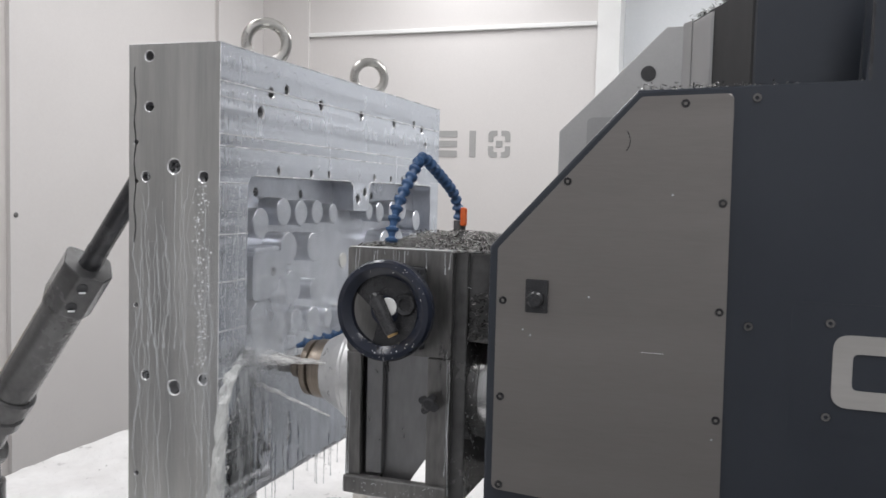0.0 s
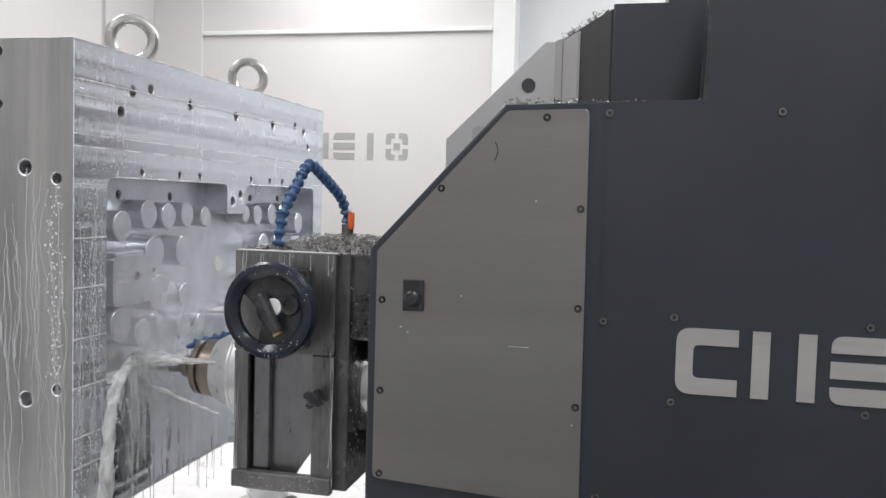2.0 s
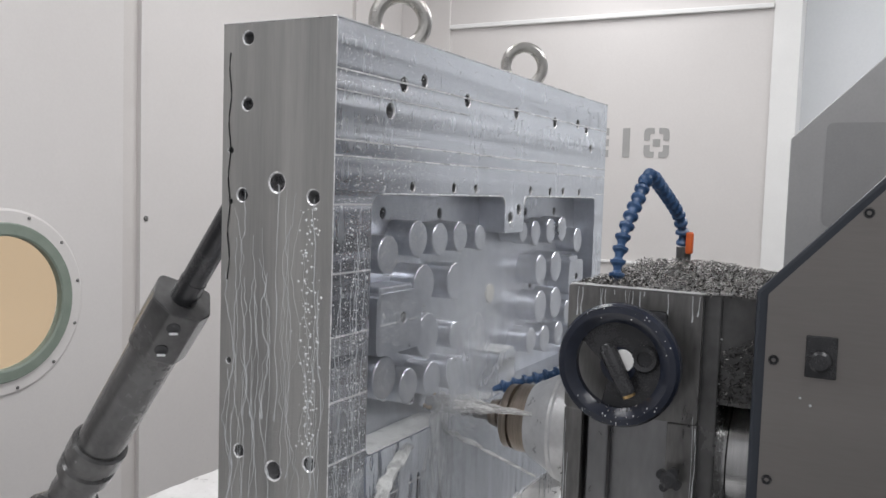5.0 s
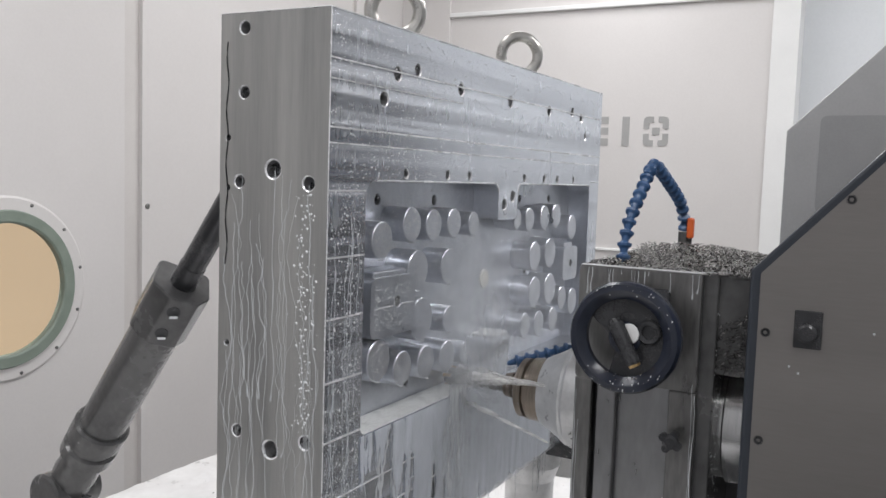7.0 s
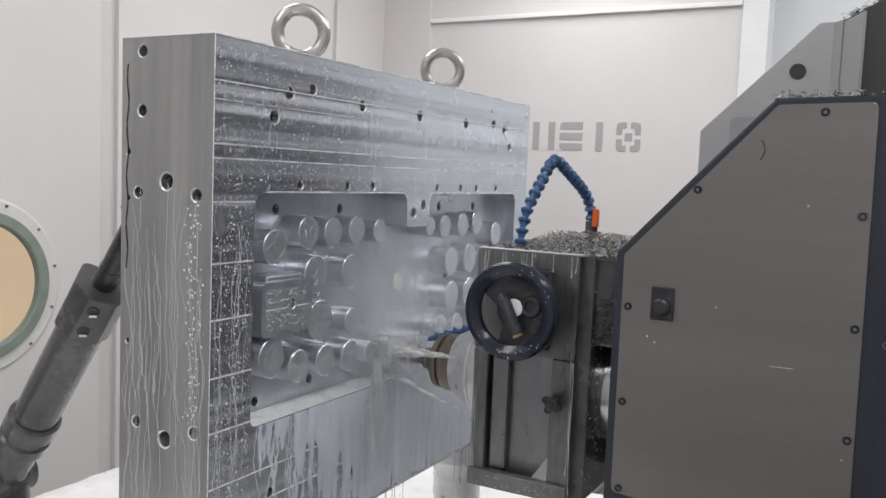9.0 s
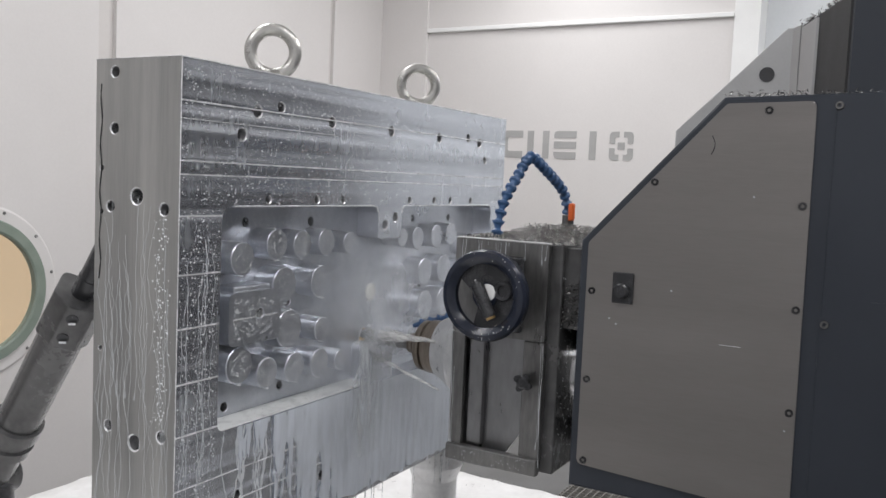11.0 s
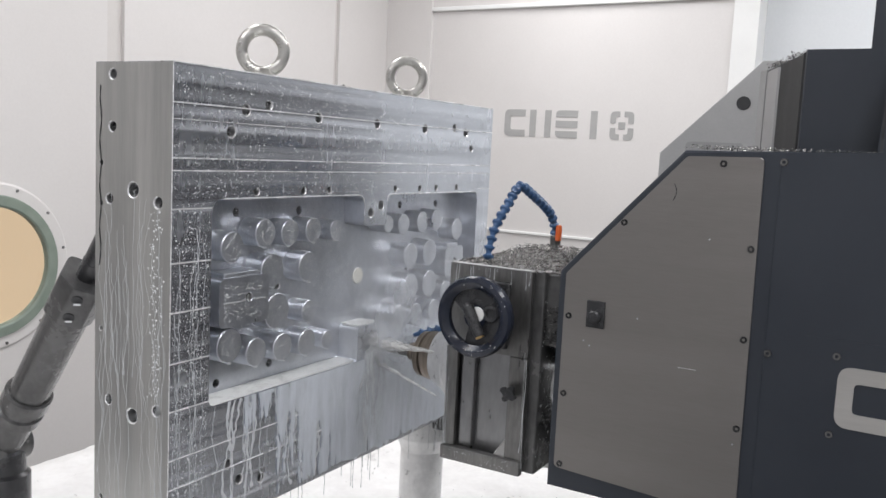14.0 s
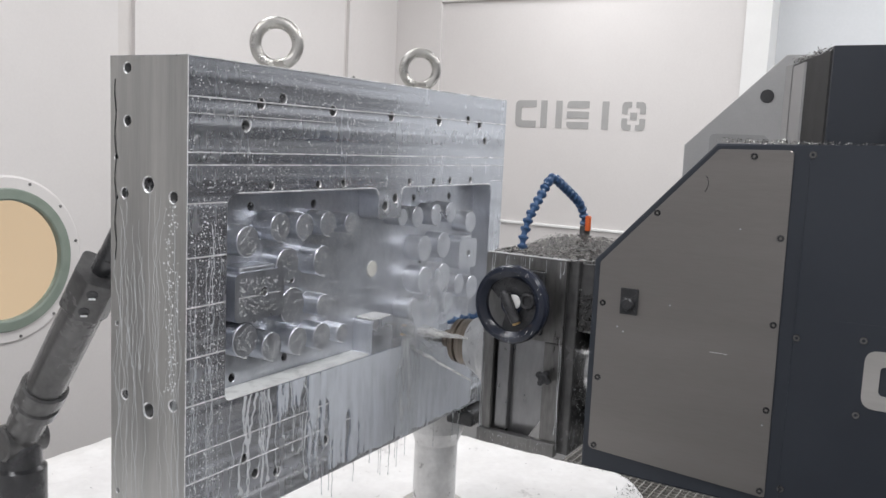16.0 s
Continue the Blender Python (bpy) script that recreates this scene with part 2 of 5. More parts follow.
def runny(name, colour):
    """A thin film that breaks up into trickles: sparse at its rear end and towards its lower rim."""
    m, nodes, links, b = material(name)
    n1 = node(nodes, "ShaderNodeTexNoise", Scale=1.0, Detail=3.0, Roughness=0.55, Distortion=0.7)
    links.new(mapped(nodes, links, (46, 20, 9)), n1.inputs["Vector"])
    n2 = node(nodes, "ShaderNodeTexNoise", Scale=1.0, Detail=2.0)
    links.new(mapped(nodes, links, (34, 20, 1.6)), n2.inputs["Vector"])
    co, sep = nodes.new("ShaderNodeTexCoord"), nodes.new("ShaderNodeSeparateXYZ")
    links.new(co.outputs["Generated"], sep.inputs[0])
    rear = ramp(nodes, links, sep.outputs["X"], [(0.0, grey(0.0)), (0.12, grey(0.08)), (0.34, grey(0.42)), (0.97, grey(0.7)), (1.0, grey(0.0))])
    down = ramp(nodes, links, sep.outputs["Z"], [(0.0, grey(0.0)), (0.55, grey(0.14)), (1.0, grey(0.42))])
    total = n1.outputs["Fac"]
    for extra in (n2.outputs["Fac"], rear, down):
        add = nodes.new("ShaderNodeMath")
        links.new(total, add.inputs[0])
        links.new(extra, add.inputs[1])
        total = add.outputs[0]
    less = nodes.new("ShaderNodeMath")
    less.operation = "MULTIPLY"
    less.inputs[1].default_value = 0.5
    links.new(total, less.inputs[0])
    links.new(ramp(nodes, links, less.outputs[0], [(0.63, grey(0.0)), (0.66, grey(0.62)), (0.85, grey(0.78)), (1.0, grey(0.84))]), b.inputs["Alpha"])
    b.inputs["Base Color"].default_value = (*colour, 1)
    b.inputs["Roughness"].default_value = 0.25
    return m


EDGES = [(0.0, 0.0), (0.3, 1.0), (0.7, 1.0), (1.0, 0.0)]
M_MILK = coolant("milky_coolant", (0.88, 0.89, 0.88), (0.8, 1.0), (30, 30, 5), 0.3, 0.5)
M_STREAM = coolant("falling_coolant", (0.84, 0.86, 0.87), (0.05, 0.8), (38, 38, 5), 0.36, 0.62, [("X", EDGES), ("Z", [(0.0, 0.25), (0.6, 0.9), (0.9, 1.0), (1.0, 0.0)])], 0.6)
M_FILM = runny("coolant_film", (0.76, 0.80, 0.86))
M_GUSH = coolant("gushing_coolant", (0.90, 0.91, 0.89), (0.35, 0.95), (24, 24, 9), 0.36, 0.56, [("Z", [(0.0, 0.5), (0.5, 0.85), (0.94, 0.9), (1.0, 0.2)])], 0.8)
M_SPRAY = coolant("coolant_spray", (0.97, 0.965, 0.95), (0.15, 0.68), (80, 22, 80), 0.38, 0.62, [("Y", [(0.0, 1.0), (0.6, 0.8), (1.0, 0.2)])])
M_VEIL = veil("coolant_mist", (0.82, 0.845, 0.885), 0.68)
M_HAZE = veil("thin_coolant_haze", (0.80, 0.825, 0.87), 0.28)
M_DROP = surface("coolant_drop", (0.88, 0.90, 0.92), (0.95, 0.96, 0.97), (0.08, 0.16), scale=(30, 30, 30), bump=0.0, alpha=0.92, spec=0.8)
M_DRIP = surface("coolant_drip", (0.74, 0.77, 0.79), (0.86, 0.88, 0.90), (0.1, 0.25), scale=(30, 30, 30), bump=0.0, alpha=0.68)

m, nodes, links, b = material("window_glass")
b.inputs["Transmission Weight"].default_value, b.inputs["Roughness"].default_value, b.inputs["IOR"].default_value = 1.0, 0.02, 1.2
b.inputs["Base Color"].default_value = (0.97, 0.97, 0.95, 1)
M_GLASS = m
m, nodes, links, b = material("hall_beyond_window")
b.inputs["Base Color"].default_value = (0.3, 0.22, 0.14, 1)
b.inputs["Emission Color"].default_value, b.inputs["Emission Strength"].default_value = (0.64, 0.50, 0.35, 1), 0.72
M_BEYOND = m


# ---------------------------------------------------------------- building helpers
def mesh_object(name, bm, mat, smooth=True, angle=18):
    bmesh.ops.recalc_face_normals(bm, faces=bm.faces)
    me = bpy.data.meshes.new(name)
    if smooth:
        for f in bm.faces:
            f.smooth = True
        for e in bm.edges:
            if len(e.link_faces) == 2 and e.calc_face_angle(0) > radians(angle):
                e.smooth = False
    bm.to_mesh(me)
    bm.free()
    for mt in mat if isinstance(mat, (list, tuple)) else (mat,):
        me.materials.append(mt)
    return new(name, me)


def part(name, bm, mat, parent, label="", smooth=True):
    ob = mesh_object(name, bm, mat, smooth)
    ob.parent = parent
    return tagged(ob, label) if label else ob


def thing(name, label, category, group="", kind=""):
    return tagged(new(name), label, category, group, kind)


def box(lo, hi, bevel=0.0, bm=None, segments=2):
    bm = bm or bmesh.new()
    vs = bmesh.ops.create_cube(bm, size=1.0)["verts"]
    lo, hi = Vector(lo), Vector(hi)
    for v in vs:
        v.co = Vector(((v.co[i] + 0.5) * (hi[i] - lo[i]) + lo[i] for i in range(3)))
    if bevel:
        es = list({e for v in vs for e in v.link_edges})
        bmesh.ops.bevel(bm, geom=es, offset=bevel, segments=segments, profile=0.5, affect="EDGES")
    return bm


def turned(profile, base, axis, bm=None, n=24, closed=True):
    """A body turned about an axis through base: rows of (along, radius)."""
    bm = bm or bmesh.new()
    q = Vector(axis).normalized().to_track_quat("Z", "Y")
    rings = []
    for along, r in profile:
        rings.append([bm.verts.new(Vector(base) + q @ Vector((r * math.cos(a), r * math.sin(a), along))) for a in [2 * math.pi * k / n for k in range(n)]])
    for a, c in zip(rings, rings[1:]):
        for k in range(n):
            bm.faces.new((a[k], a[(k + 1) % n], c[(k + 1) % n], c[k]))
    if closed:
        bm.faces.new(rings[0][::-1])
        bm.faces.new(rings[-1])
    return bm


def ring(profile, base, axis, bm=None, n=32):
    """A closed profile of (along, radius) swept round an axis."""
    bm = bm or bmesh.new()
    q = Vector(axis).normalized().to_track_quat("Z", "Y")
    loops = [[bm.verts.new(Vector(base) + q @ Vector((r * math.cos(a), r * math.sin(a), s))) for s, r in profile] for a in [2 * math.pi * k / n for k in range(n)]]
    for k in range(n):
        a, c = loops[k], loops[(k + 1) % n]
        for j in range(len(profile)):
            bm.faces.new((a[j], a[(j + 1) % len(profile)], c[(j + 1) % len(profile)], c[j]))
    return bm


def tube(points, radii, bm=None, n=8):
    """A tube along points."""
    bm = bm or bmesh.new()
    pts = [Vector(q) for q in points]
    radii = radii if isinstance(radii, (list, tuple)) else [radii] * len(pts)
    rings = []
    for k, (q, r) in enumerate(zip(pts, radii)):
        way = (pts[min(k + 1, len(pts) - 1)] - pts[max(k - 1, 0)]).normalized()
        turn = way.to_track_quat("Z", "Y")
        rings.append([bm.verts.new(q + turn @ Vector((r * math.cos(2 * math.pi * j / n), r * math.sin(2 * math.pi * j / n), 0))) for j in range(n)])
    for a, c in zip(rings, rings[1:]):
        for j in range(n):
            bm.faces.new((a[j], a[(j + 1) % n], c[(j + 1) % n], c[j]))
    bm.faces.new(rings[0][::-1])
    bm.faces.new(rings[-1])
    return bm


def rounded(poly, radii, steps=5):
    """A polygon (2D) with rounded corners."""
    out, n = [], len(poly)
    radii = radii if isinstance(radii, (list, tuple)) else [radii] * n
    for k in range(n):
        q, a, c, r = Vector(poly[k]), Vector(poly[k - 1]), Vector(poly[(k + 1) % n]), radii[k]
        if not r:
            out.append(tuple(q))
            continue
        u, v = (a - q).normalized(), (c - q).normalized()
        cut = r / math.tan(u.angle(v) / 2)
        s, e = q + u * cut, q + v * cut
        for j in range(steps + 1):
            f = j / steps
            out.append(tuple((1 - f) ** 2 * s + 2 * f * (1 - f) * q + f * f * e))
    return out


def plate(poly, axis, lo, hi, bevel=0.0, bm=None):
    """A prism: a polygon in the plane across the axis (x: yz, y: xz, z: xy), from lo to hi."""
    bm = bm or bmesh.new()

    def at(q, h):
        return {"x": (h, q[0], q[1]), "y": (q[0], h, q[1]), "z": (q[0], q[1], h)}[axis]

    a, c = [bm.verts.new(at(q, lo)) for q in poly], [bm.verts.new(at(q, hi)) for q in poly]
    n = len(poly)
    fs = [bm.faces.new(a[::-1]), bm.faces.new(c)] + [bm.faces.new((a[k], a[(k + 1) % n], c[(k + 1) % n], c[k])) for k in range(n)]
    if bevel:
        es = list(fs[0].edges) + list(fs[1].edges)
        bmesh.ops.bevel(bm, geom=es, offset=bevel, segments=2, profile=0.5, affect="EDGES")
    return bm


def setting(name, bm, mat, label, category):
    return tagged(mesh_object(name, bm, mat), label, category, kind="structure")


# ---------------------------------------------------------------- the enclosure
WALL_Y, WALL_X, CEIL, FLOOR = 3.06, 5.25, 3.4, -0.95
WIN = (1.5, 0.335)


def wall_with_round_hole():
    """The window wall: a slab with a round opening."""
    bm = bmesh.new()
    n, r = 48, 0.41
    x0, x1, z0, z1 = -3.2, 2.25, FLOOR, CEIL
    for y in (WALL_Y, WALL_Y + 0.12):
        inner = [bm.verts.new((WIN[0] + r * math.cos(2 * math.pi * k / n), y, WIN[1] + r * math.sin(2 * math.pi * k / n))) for k in range(n)]
        outer = []
        for k in range(n):
            c, s = math.cos(2 * math.pi * k / n), math.sin(2 * math.pi * k / n)
            reach = min((x1 - WIN[0]) / c if c > 1e-6 else (x0 - WIN[0]) / c if c < -1e-6 else 99, (z1 - WIN[1]) / s if s > 1e-6 else (z0 - WIN[1]) / s if s < -1e-6 else 99)
            outer.append(bm.verts.new((WIN[0] + reach * c, y, WIN[1] + reach * s)))
        corners = {}
        for x in (x0, x1):
            for z in (z0, z1):
                corners[(x, z)] = bm.verts.new((x, y, z))
        for k in range(n):
            j = (k + 1) % n
            a, c = outer[k].co, outer[j].co
            loop = [inner[k], outer[k]]
            if abs(a.x - c.x) > 1e-5 and abs(a.z - c.z) > 1e-5:
                x = a.x if abs(a.x - x0) < 1e-5 or abs(a.x - x1) < 1e-5 else c.x
                z = a.z if abs(a.z - z0) < 1e-5 or abs(a.z - z1) < 1e-5 else c.z
                loop.append(corners[(min((x0, x1), key=lambda w: abs(w - x)), min((z0, z1), key=lambda w: abs(w - z)))])
            bm.faces.new(loop + [outer[j], inner[j]])
        for v in corners.values():
            if not v.link_faces:
                bm.verts.remove(v)
    vs = [v for v in bm.verts if abs((v.co.x - WIN[0]) ** 2 + (v.co.z - WIN[1]) ** 2 - r * r) < 1e-5]
    near, far = [v for v in vs if v.co.y < WALL_Y + 0.01], [v for v in vs if v.co.y > WALL_Y + 0.01]
    for k in range(n):
        bm.faces.new((near[k], near[(k + 1) % n], far[(k + 1) % n], far[k]))
    return bm


def build_enclosure():
    setting("wall_north", wall_with_round_hole(), M_WALL, "cream painted sheet-metal enclosure wall with a round window", "wall")
    setting("wall_north_panel_2", box((2.36, WALL_Y - 0.02, FLOOR), (4.46, WALL_Y + 0.1, CEIL)), M_WALL, "cream painted enclosure wall panel", "wall")
    setting("wall_north_panel_3", box((4.52, WALL_Y - 0.02, FLOOR), (5.37, WALL_Y + 0.1, CEIL)), M_WALL, "cream painted enclosure wall panel at the corner", "wall")
    setting("wall_trim_1", box((2.25, WALL_Y + 0.01, FLOOR), (2.36, WALL_Y + 0.1, CEIL)), M_TRIM, "recessed beige joint between wall panels", "trim")
    setting("wall_trim_2", box((4.46, WALL_Y + 0.01, FLOOR), (4.52, WALL_Y + 0.1, CEIL)), M_TRIM, "narrow beige joint between wall panels", "trim")
    setting("wall_east_1", box((WALL_X - 0.03, 2.575, FLOOR), (WALL_X + 0.1, WALL_Y - 0.02, CEIL), 0.004), M_WALL, "cream painted back wall strip beside the corner", "wall")
    setting("wall_east_2", box((WALL_X, 0.02, FLOOR), (WALL_X + 0.1, 2.575, CEIL)), M_WALL, "cream painted back wall panel carrying a grey sign", "wall")
    setting("wall_east_3", box((WALL_X + 0.25, -4.6, FLOOR), (WALL_X + 0.35, -0.16, CEIL)), M_WALL_COOL, "bluish white wall further back", "wall")
    # south and west walls are never in view; added to close and brighten the room
    setting("wall_south", box((-3.2, -4.7, FLOOR), (5.6, -4.6, CEIL)), M_BOUNCE, "unseen pale wall added behind the camera to bounce light", "wall")
    setting("wall_west", box((-3.3, -4.7, FLOOR), (-3.2, 3.2, CEIL)), M_BOUNCE, "unseen pale wall added behind the camera to bounce light", "wall")
    setting("ceiling", box((-3.3, -4.7, CEIL), (5.7, 3.3, CEIL + 0.1)), M_WALL, "pale enclosure roof", "ceiling")
    setting("floor", box((-3.3, -4.7, FLOOR - 0.1), (5.7, 3.3, FLOOR)), M_FLOOR, "grey floor of the enclosure", "floor")
    setting("trim_post", box((WALL_X - 0.02, -0.16, FLOOR), (WALL_X + 0.25, 0.02, CEIL), 0.004), M_WHITE, "white post beside the back wall panel", "trim")
    setting("trim_rail", box((WALL_X - 0.035, 0.02, 2.30), (WALL_X, 2.575, 2.335), 0.006), M_WHITE, "white rail across the back wall panel", "trim")
    setting("trim_low", box((WALL_X - 0.02, 0.02, 0.44), (WALL_X, 2.575, 0.462), 0.005), M_WHITE, "white lower rail of the back wall panel", "trim")
    setting("trim_upper", box((WALL_X - 0.012, 0.02, 2.335), (WALL_X, 2.575, CEIL)), M_WALL, "cream upper panel of the back wall", "trim")
    bm = bmesh.new()
    for k in range(72):
        y = -2.6 + 0.045 * k
        box((2.2, y - 0.003, FLOOR), (5.2, y + 0.003, FLOOR + 0.03), 0, bm)
    for k in range(67):
        x = 2.21 + 0.045 * k
        box((x - 0.003, -2.62, FLOOR), (x + 0.003, 0.62, FLOOR + 0.028), 0, bm)
    setting("floor_grating", bm, M_BOLTSTEEL, "galvanised bar grating on the floor beside the table", "grating")
    for lx, ly, sx, sy, power in LAMPS:
        lamp = thing("ceiling_light", "long white ceiling light of the enclosure", "ceiling light", "enclosure lights")
        lamp.location = (lx, ly, CEIL)
        part("housing", box((-sx / 2 - 0.03, -sy / 2 - 0.03, -0.025), (sx / 2 + 0.03, sy / 2 + 0.03, 0), 0.006), M_WHITE, lamp)


build_enclosure()


# ---------------------------------------------------------------- the steel block
BW, BT, B0, B1 = 1.473, 0.246, 0.175, 1.25
DEEP = 0.068


def circle(cx, cy, r, n=16):
    return [(cx + r * math.cos(2 * math.pi * k / n), cy + r * math.sin(2 * math.pi * k / n)) for k in range(n)]


def holed_face(bm, outer, holes, at, mat, rims=0):
    """A flat face with openings; every opening (loop, depth, wall material, end material) becomes a blind hole."""
    def loop(points, depth=0.0):
        return [bm.verts.new(at(u, v, depth)) for u, v in points]

    edges = []
    rim = loop(outer)
    edges += [bm.edges.new((rim[k], rim[(k + 1) % len(rim)])) for k in range(len(rim))]
    sides, lips = [], []
    for points, depth, wall, end in holes:
        top, low = loop(points), loop(points, depth)
        if end is not None:
            mid = Vector((sum(p[0] for p in points), sum(p[1] for p in points))) / len(points)
            lip = loop([tuple(mid + (Vector(p) - mid) * 0.84) for p in points], 0.002)
            for v, p in zip(low, points):
                v.co = at(*(mid + (Vector(p) - mid) * 0.84), depth)
            lips.append((top, lip))
        else:
            lip = top
        edges += [bm.edges.new((top[k], top[(k + 1) % len(top)])) for k in range(len(top))]
        sides.append((lip, low, wall, end))
    made = bmesh.ops.triangle_fill(bm, use_beauty=True, use_dissolve=False, edges=edges)["geom"]
    for f in made:
        if isinstance(f, bmesh.types.BMFace):
            f.material_index = mat
    for top, lip in lips:
        for k in range(len(top)):
            f = bm.faces.new((top[k], top[(k + 1) % len(top)], lip[(k + 1) % len(top)], lip[k]))
            f.material_index = rims
    for top, low, wall, end in sides:
        for k in range(len(top)):
            f = bm.faces.new((top[k], top[(k + 1) % len(top)], low[(k + 1) % len(top)], low[k]))
            f.material_index = wall
        if end is not None:
            f = bm.faces.new(low)
            f.material_index = end
    return rim


POCKET = rounded([(0.118, 0.475), (0.118, 0.957), (0.705, 0.957), (0.705, 0.868), (0.822, 0.868), (0.822, 0.957), (1.386, 0.957), (1.386, 0.475),
                  (0.802, 0.475), (0.802, 0.575), (0.698, 0.575), (0.698, 0.475)], [0.02, 0.034, 0.03, 0.012, 0.012, 0.02, 0.03, 0.02, 0.012, 0.016, 0.016, 0.012])
FACE_HOLES = [(0.22, 1.163, 0.0125), (0.297, 1.179, 0.011), (0.173, 1.110, 0.0125), (0.488, 1.161, 0.0125), (0.754, 1.159, 0.0125), (1.017, 1.158, 0.0125), (1.201, 1.170, 0.011),
              (1.28, 1.158, 0.0125), (1.323, 1.105, 0.0105), (0.185, 0.319, 0.011), (0.225, 0.269, 0.011), (0.303, 0.249, 0.011), (0.494, 0.276, 0.0125), (1.222, 0.255, 0.011), (1.296, 0.270, 0.009),
              (0.74, 0.905, 0.012), (0.79, 0.925, 0.012)]
EDGE_HOLES = [(0.262, 0.972), (0.437, 0.972), (0.542, 0.972), (0.862, 0.972), (1.0, 0.972), (1.1, 0.972), (1.235, 0.972)]
SIDE_HOLES = [(0.19, 1.224, 0.0115), (0.19, 1.109, 0.0115), (0.121, 0.972, 0.0165), (0.042, 0.949, 0.0125), (0.199, 0.948, 0.0115), (0.227, 1.027, 0.006), (0.226, 0.936, 0.005),
              (0.198, 0.483, 0.0115), (0.118, 0.460, 0.0165), (0.040, 0.486, 0.0125), (0.226, 0.646, 0.0055), (0.224, 0.244, 0.006)]
BOSSES = [(0.309, 0.869, 0.036), (0.401, 0.865, 0.034), (0.495, 0.867, 0.033), (0.594, 0.862, 0.028), (0.196, 0.842, 0.037), (0.338, 0.773, 0.042), (0.478, 0.770, 0.040),
          (0.359, 0.667, 0.046), (0.486, 0.650, 0.030), (0.193, 0.606, 0.042), (0.286, 0.574, 0.036), (0.384, 0.570, 0.036), (0.481, 0.566, 0.036), (0.570, 0.560, 0.026),
          (0.850, 0.866, 0.026), (0.934, 0.862, 0.032), (1.044, 0.864, 0.034), (1.134, 0.867, 0.034), (1.271, 0.829, 0.036), (0.982, 0.760, 0.040), (1.096, 0.762, 0.042),
          (0.990, 0.660, 0.042), (1.105, 0.658, 0.044), (1.21, 0.62, 0.034), (0.93, 0.575, 0.034), (1.03, 0.566, 0.036), (1.14, 0.566, 0.034), (1.30, 0.60, 0.040)]


def build_block():
    block = thing("mould_block", "wet milled steel mould block with a pocket of round bosses", "steel block")
    bm = bmesh.new()
    pocket = [(x, z) for x, z in POCKET]
    # hole rims take the pale edge steel, painting in light on their chamfers
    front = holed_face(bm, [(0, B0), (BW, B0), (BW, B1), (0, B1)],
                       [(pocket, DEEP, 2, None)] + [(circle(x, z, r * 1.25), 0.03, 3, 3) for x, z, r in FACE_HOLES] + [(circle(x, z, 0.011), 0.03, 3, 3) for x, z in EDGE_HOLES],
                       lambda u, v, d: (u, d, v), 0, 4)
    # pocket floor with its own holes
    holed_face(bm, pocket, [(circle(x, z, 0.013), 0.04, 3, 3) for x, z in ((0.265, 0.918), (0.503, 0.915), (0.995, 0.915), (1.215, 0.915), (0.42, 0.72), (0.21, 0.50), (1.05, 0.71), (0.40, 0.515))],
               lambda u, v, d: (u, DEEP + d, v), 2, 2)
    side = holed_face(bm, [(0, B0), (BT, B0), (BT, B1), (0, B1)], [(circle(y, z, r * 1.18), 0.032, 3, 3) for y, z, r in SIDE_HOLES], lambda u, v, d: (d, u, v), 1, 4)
    back = [bm.verts.new((x, BT, z)) for x, z in ((0, B0), (BW, B0), (BW, B1), (0, B1))]
    bm.faces.new(back)
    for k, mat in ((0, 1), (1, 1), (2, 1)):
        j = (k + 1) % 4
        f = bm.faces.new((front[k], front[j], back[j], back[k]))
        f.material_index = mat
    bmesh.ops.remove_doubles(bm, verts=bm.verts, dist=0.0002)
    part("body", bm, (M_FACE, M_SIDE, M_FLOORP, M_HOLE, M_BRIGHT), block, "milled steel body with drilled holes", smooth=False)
    for x, z, r in BOSSES:
        top = 0.008
        bm = turned([(0, r), (DEEP - top - 0.002, r), (DEEP - top, r - 0.002)], (x, DEEP + 0.002, z), (0, -1, 0), n=28)
        part("boss", bm, M_FLOORP, block)
    for lo, hi, hole in (((0.150, 0.652), (0.318, 0.770), (0.25, 0.718)), ((1.19, 0.672), (1.31, 0.772), (1.255, 0.722))):
        c = ((lo[0] + hi[0]) / 2, (lo[1] + hi[1]) / 2)
        bm = bmesh.new()
        poly = rounded([lo, (hi[0], lo[1]), hi, (lo[0], hi[1])], 0.02)
        rim = holed_face(bm, poly, [(circle(*hole, 0.013), 0.04, 1, 1)], lambda u, v, d: (u, 0.004 + d, v), 0)
        low = [bm.verts.new((v.co.x, DEEP + 0.002, v.co.z)) for v in rim]
        for k in range(len(rim)):
            bm.faces.new((rim[k], rim[(k + 1) % len(rim)], low[(k + 1) % len(rim)], low[k]))
        sharp = [e for e in bm.edges if e.verts[0].co.y < 0.005 and e.verts[1].co.y < 0.005 and len(e.link_faces) == 2 and abs(e.calc_face_angle(0) - math.pi / 2) < 0.3 and min((v.co.xz - Vector(hole)).length for v in e.verts) > 0.02]
        bmesh.ops.bevel(bm, geom=sharp, offset=0.006, segments=3, profile=0.5, affect="EDGES")
        boss = part("square_boss", bm, (M_FLOORP, M_HOLE), block)
        part("step", box((lo[0] + 0.02, 0.010, hi[1] - 0.004), (hi[0] - 0.03, DEEP, hi[1] + 0.012), 0.004), M_FLOORP, boss)
        part("groove", box((lo[0] + 0.014, 0.0028, c[1] - 0.0012), (hole[0] - 0.016, 0.0045, c[1] + 0.0012)), M_BRIGHT, boss, smooth=False)
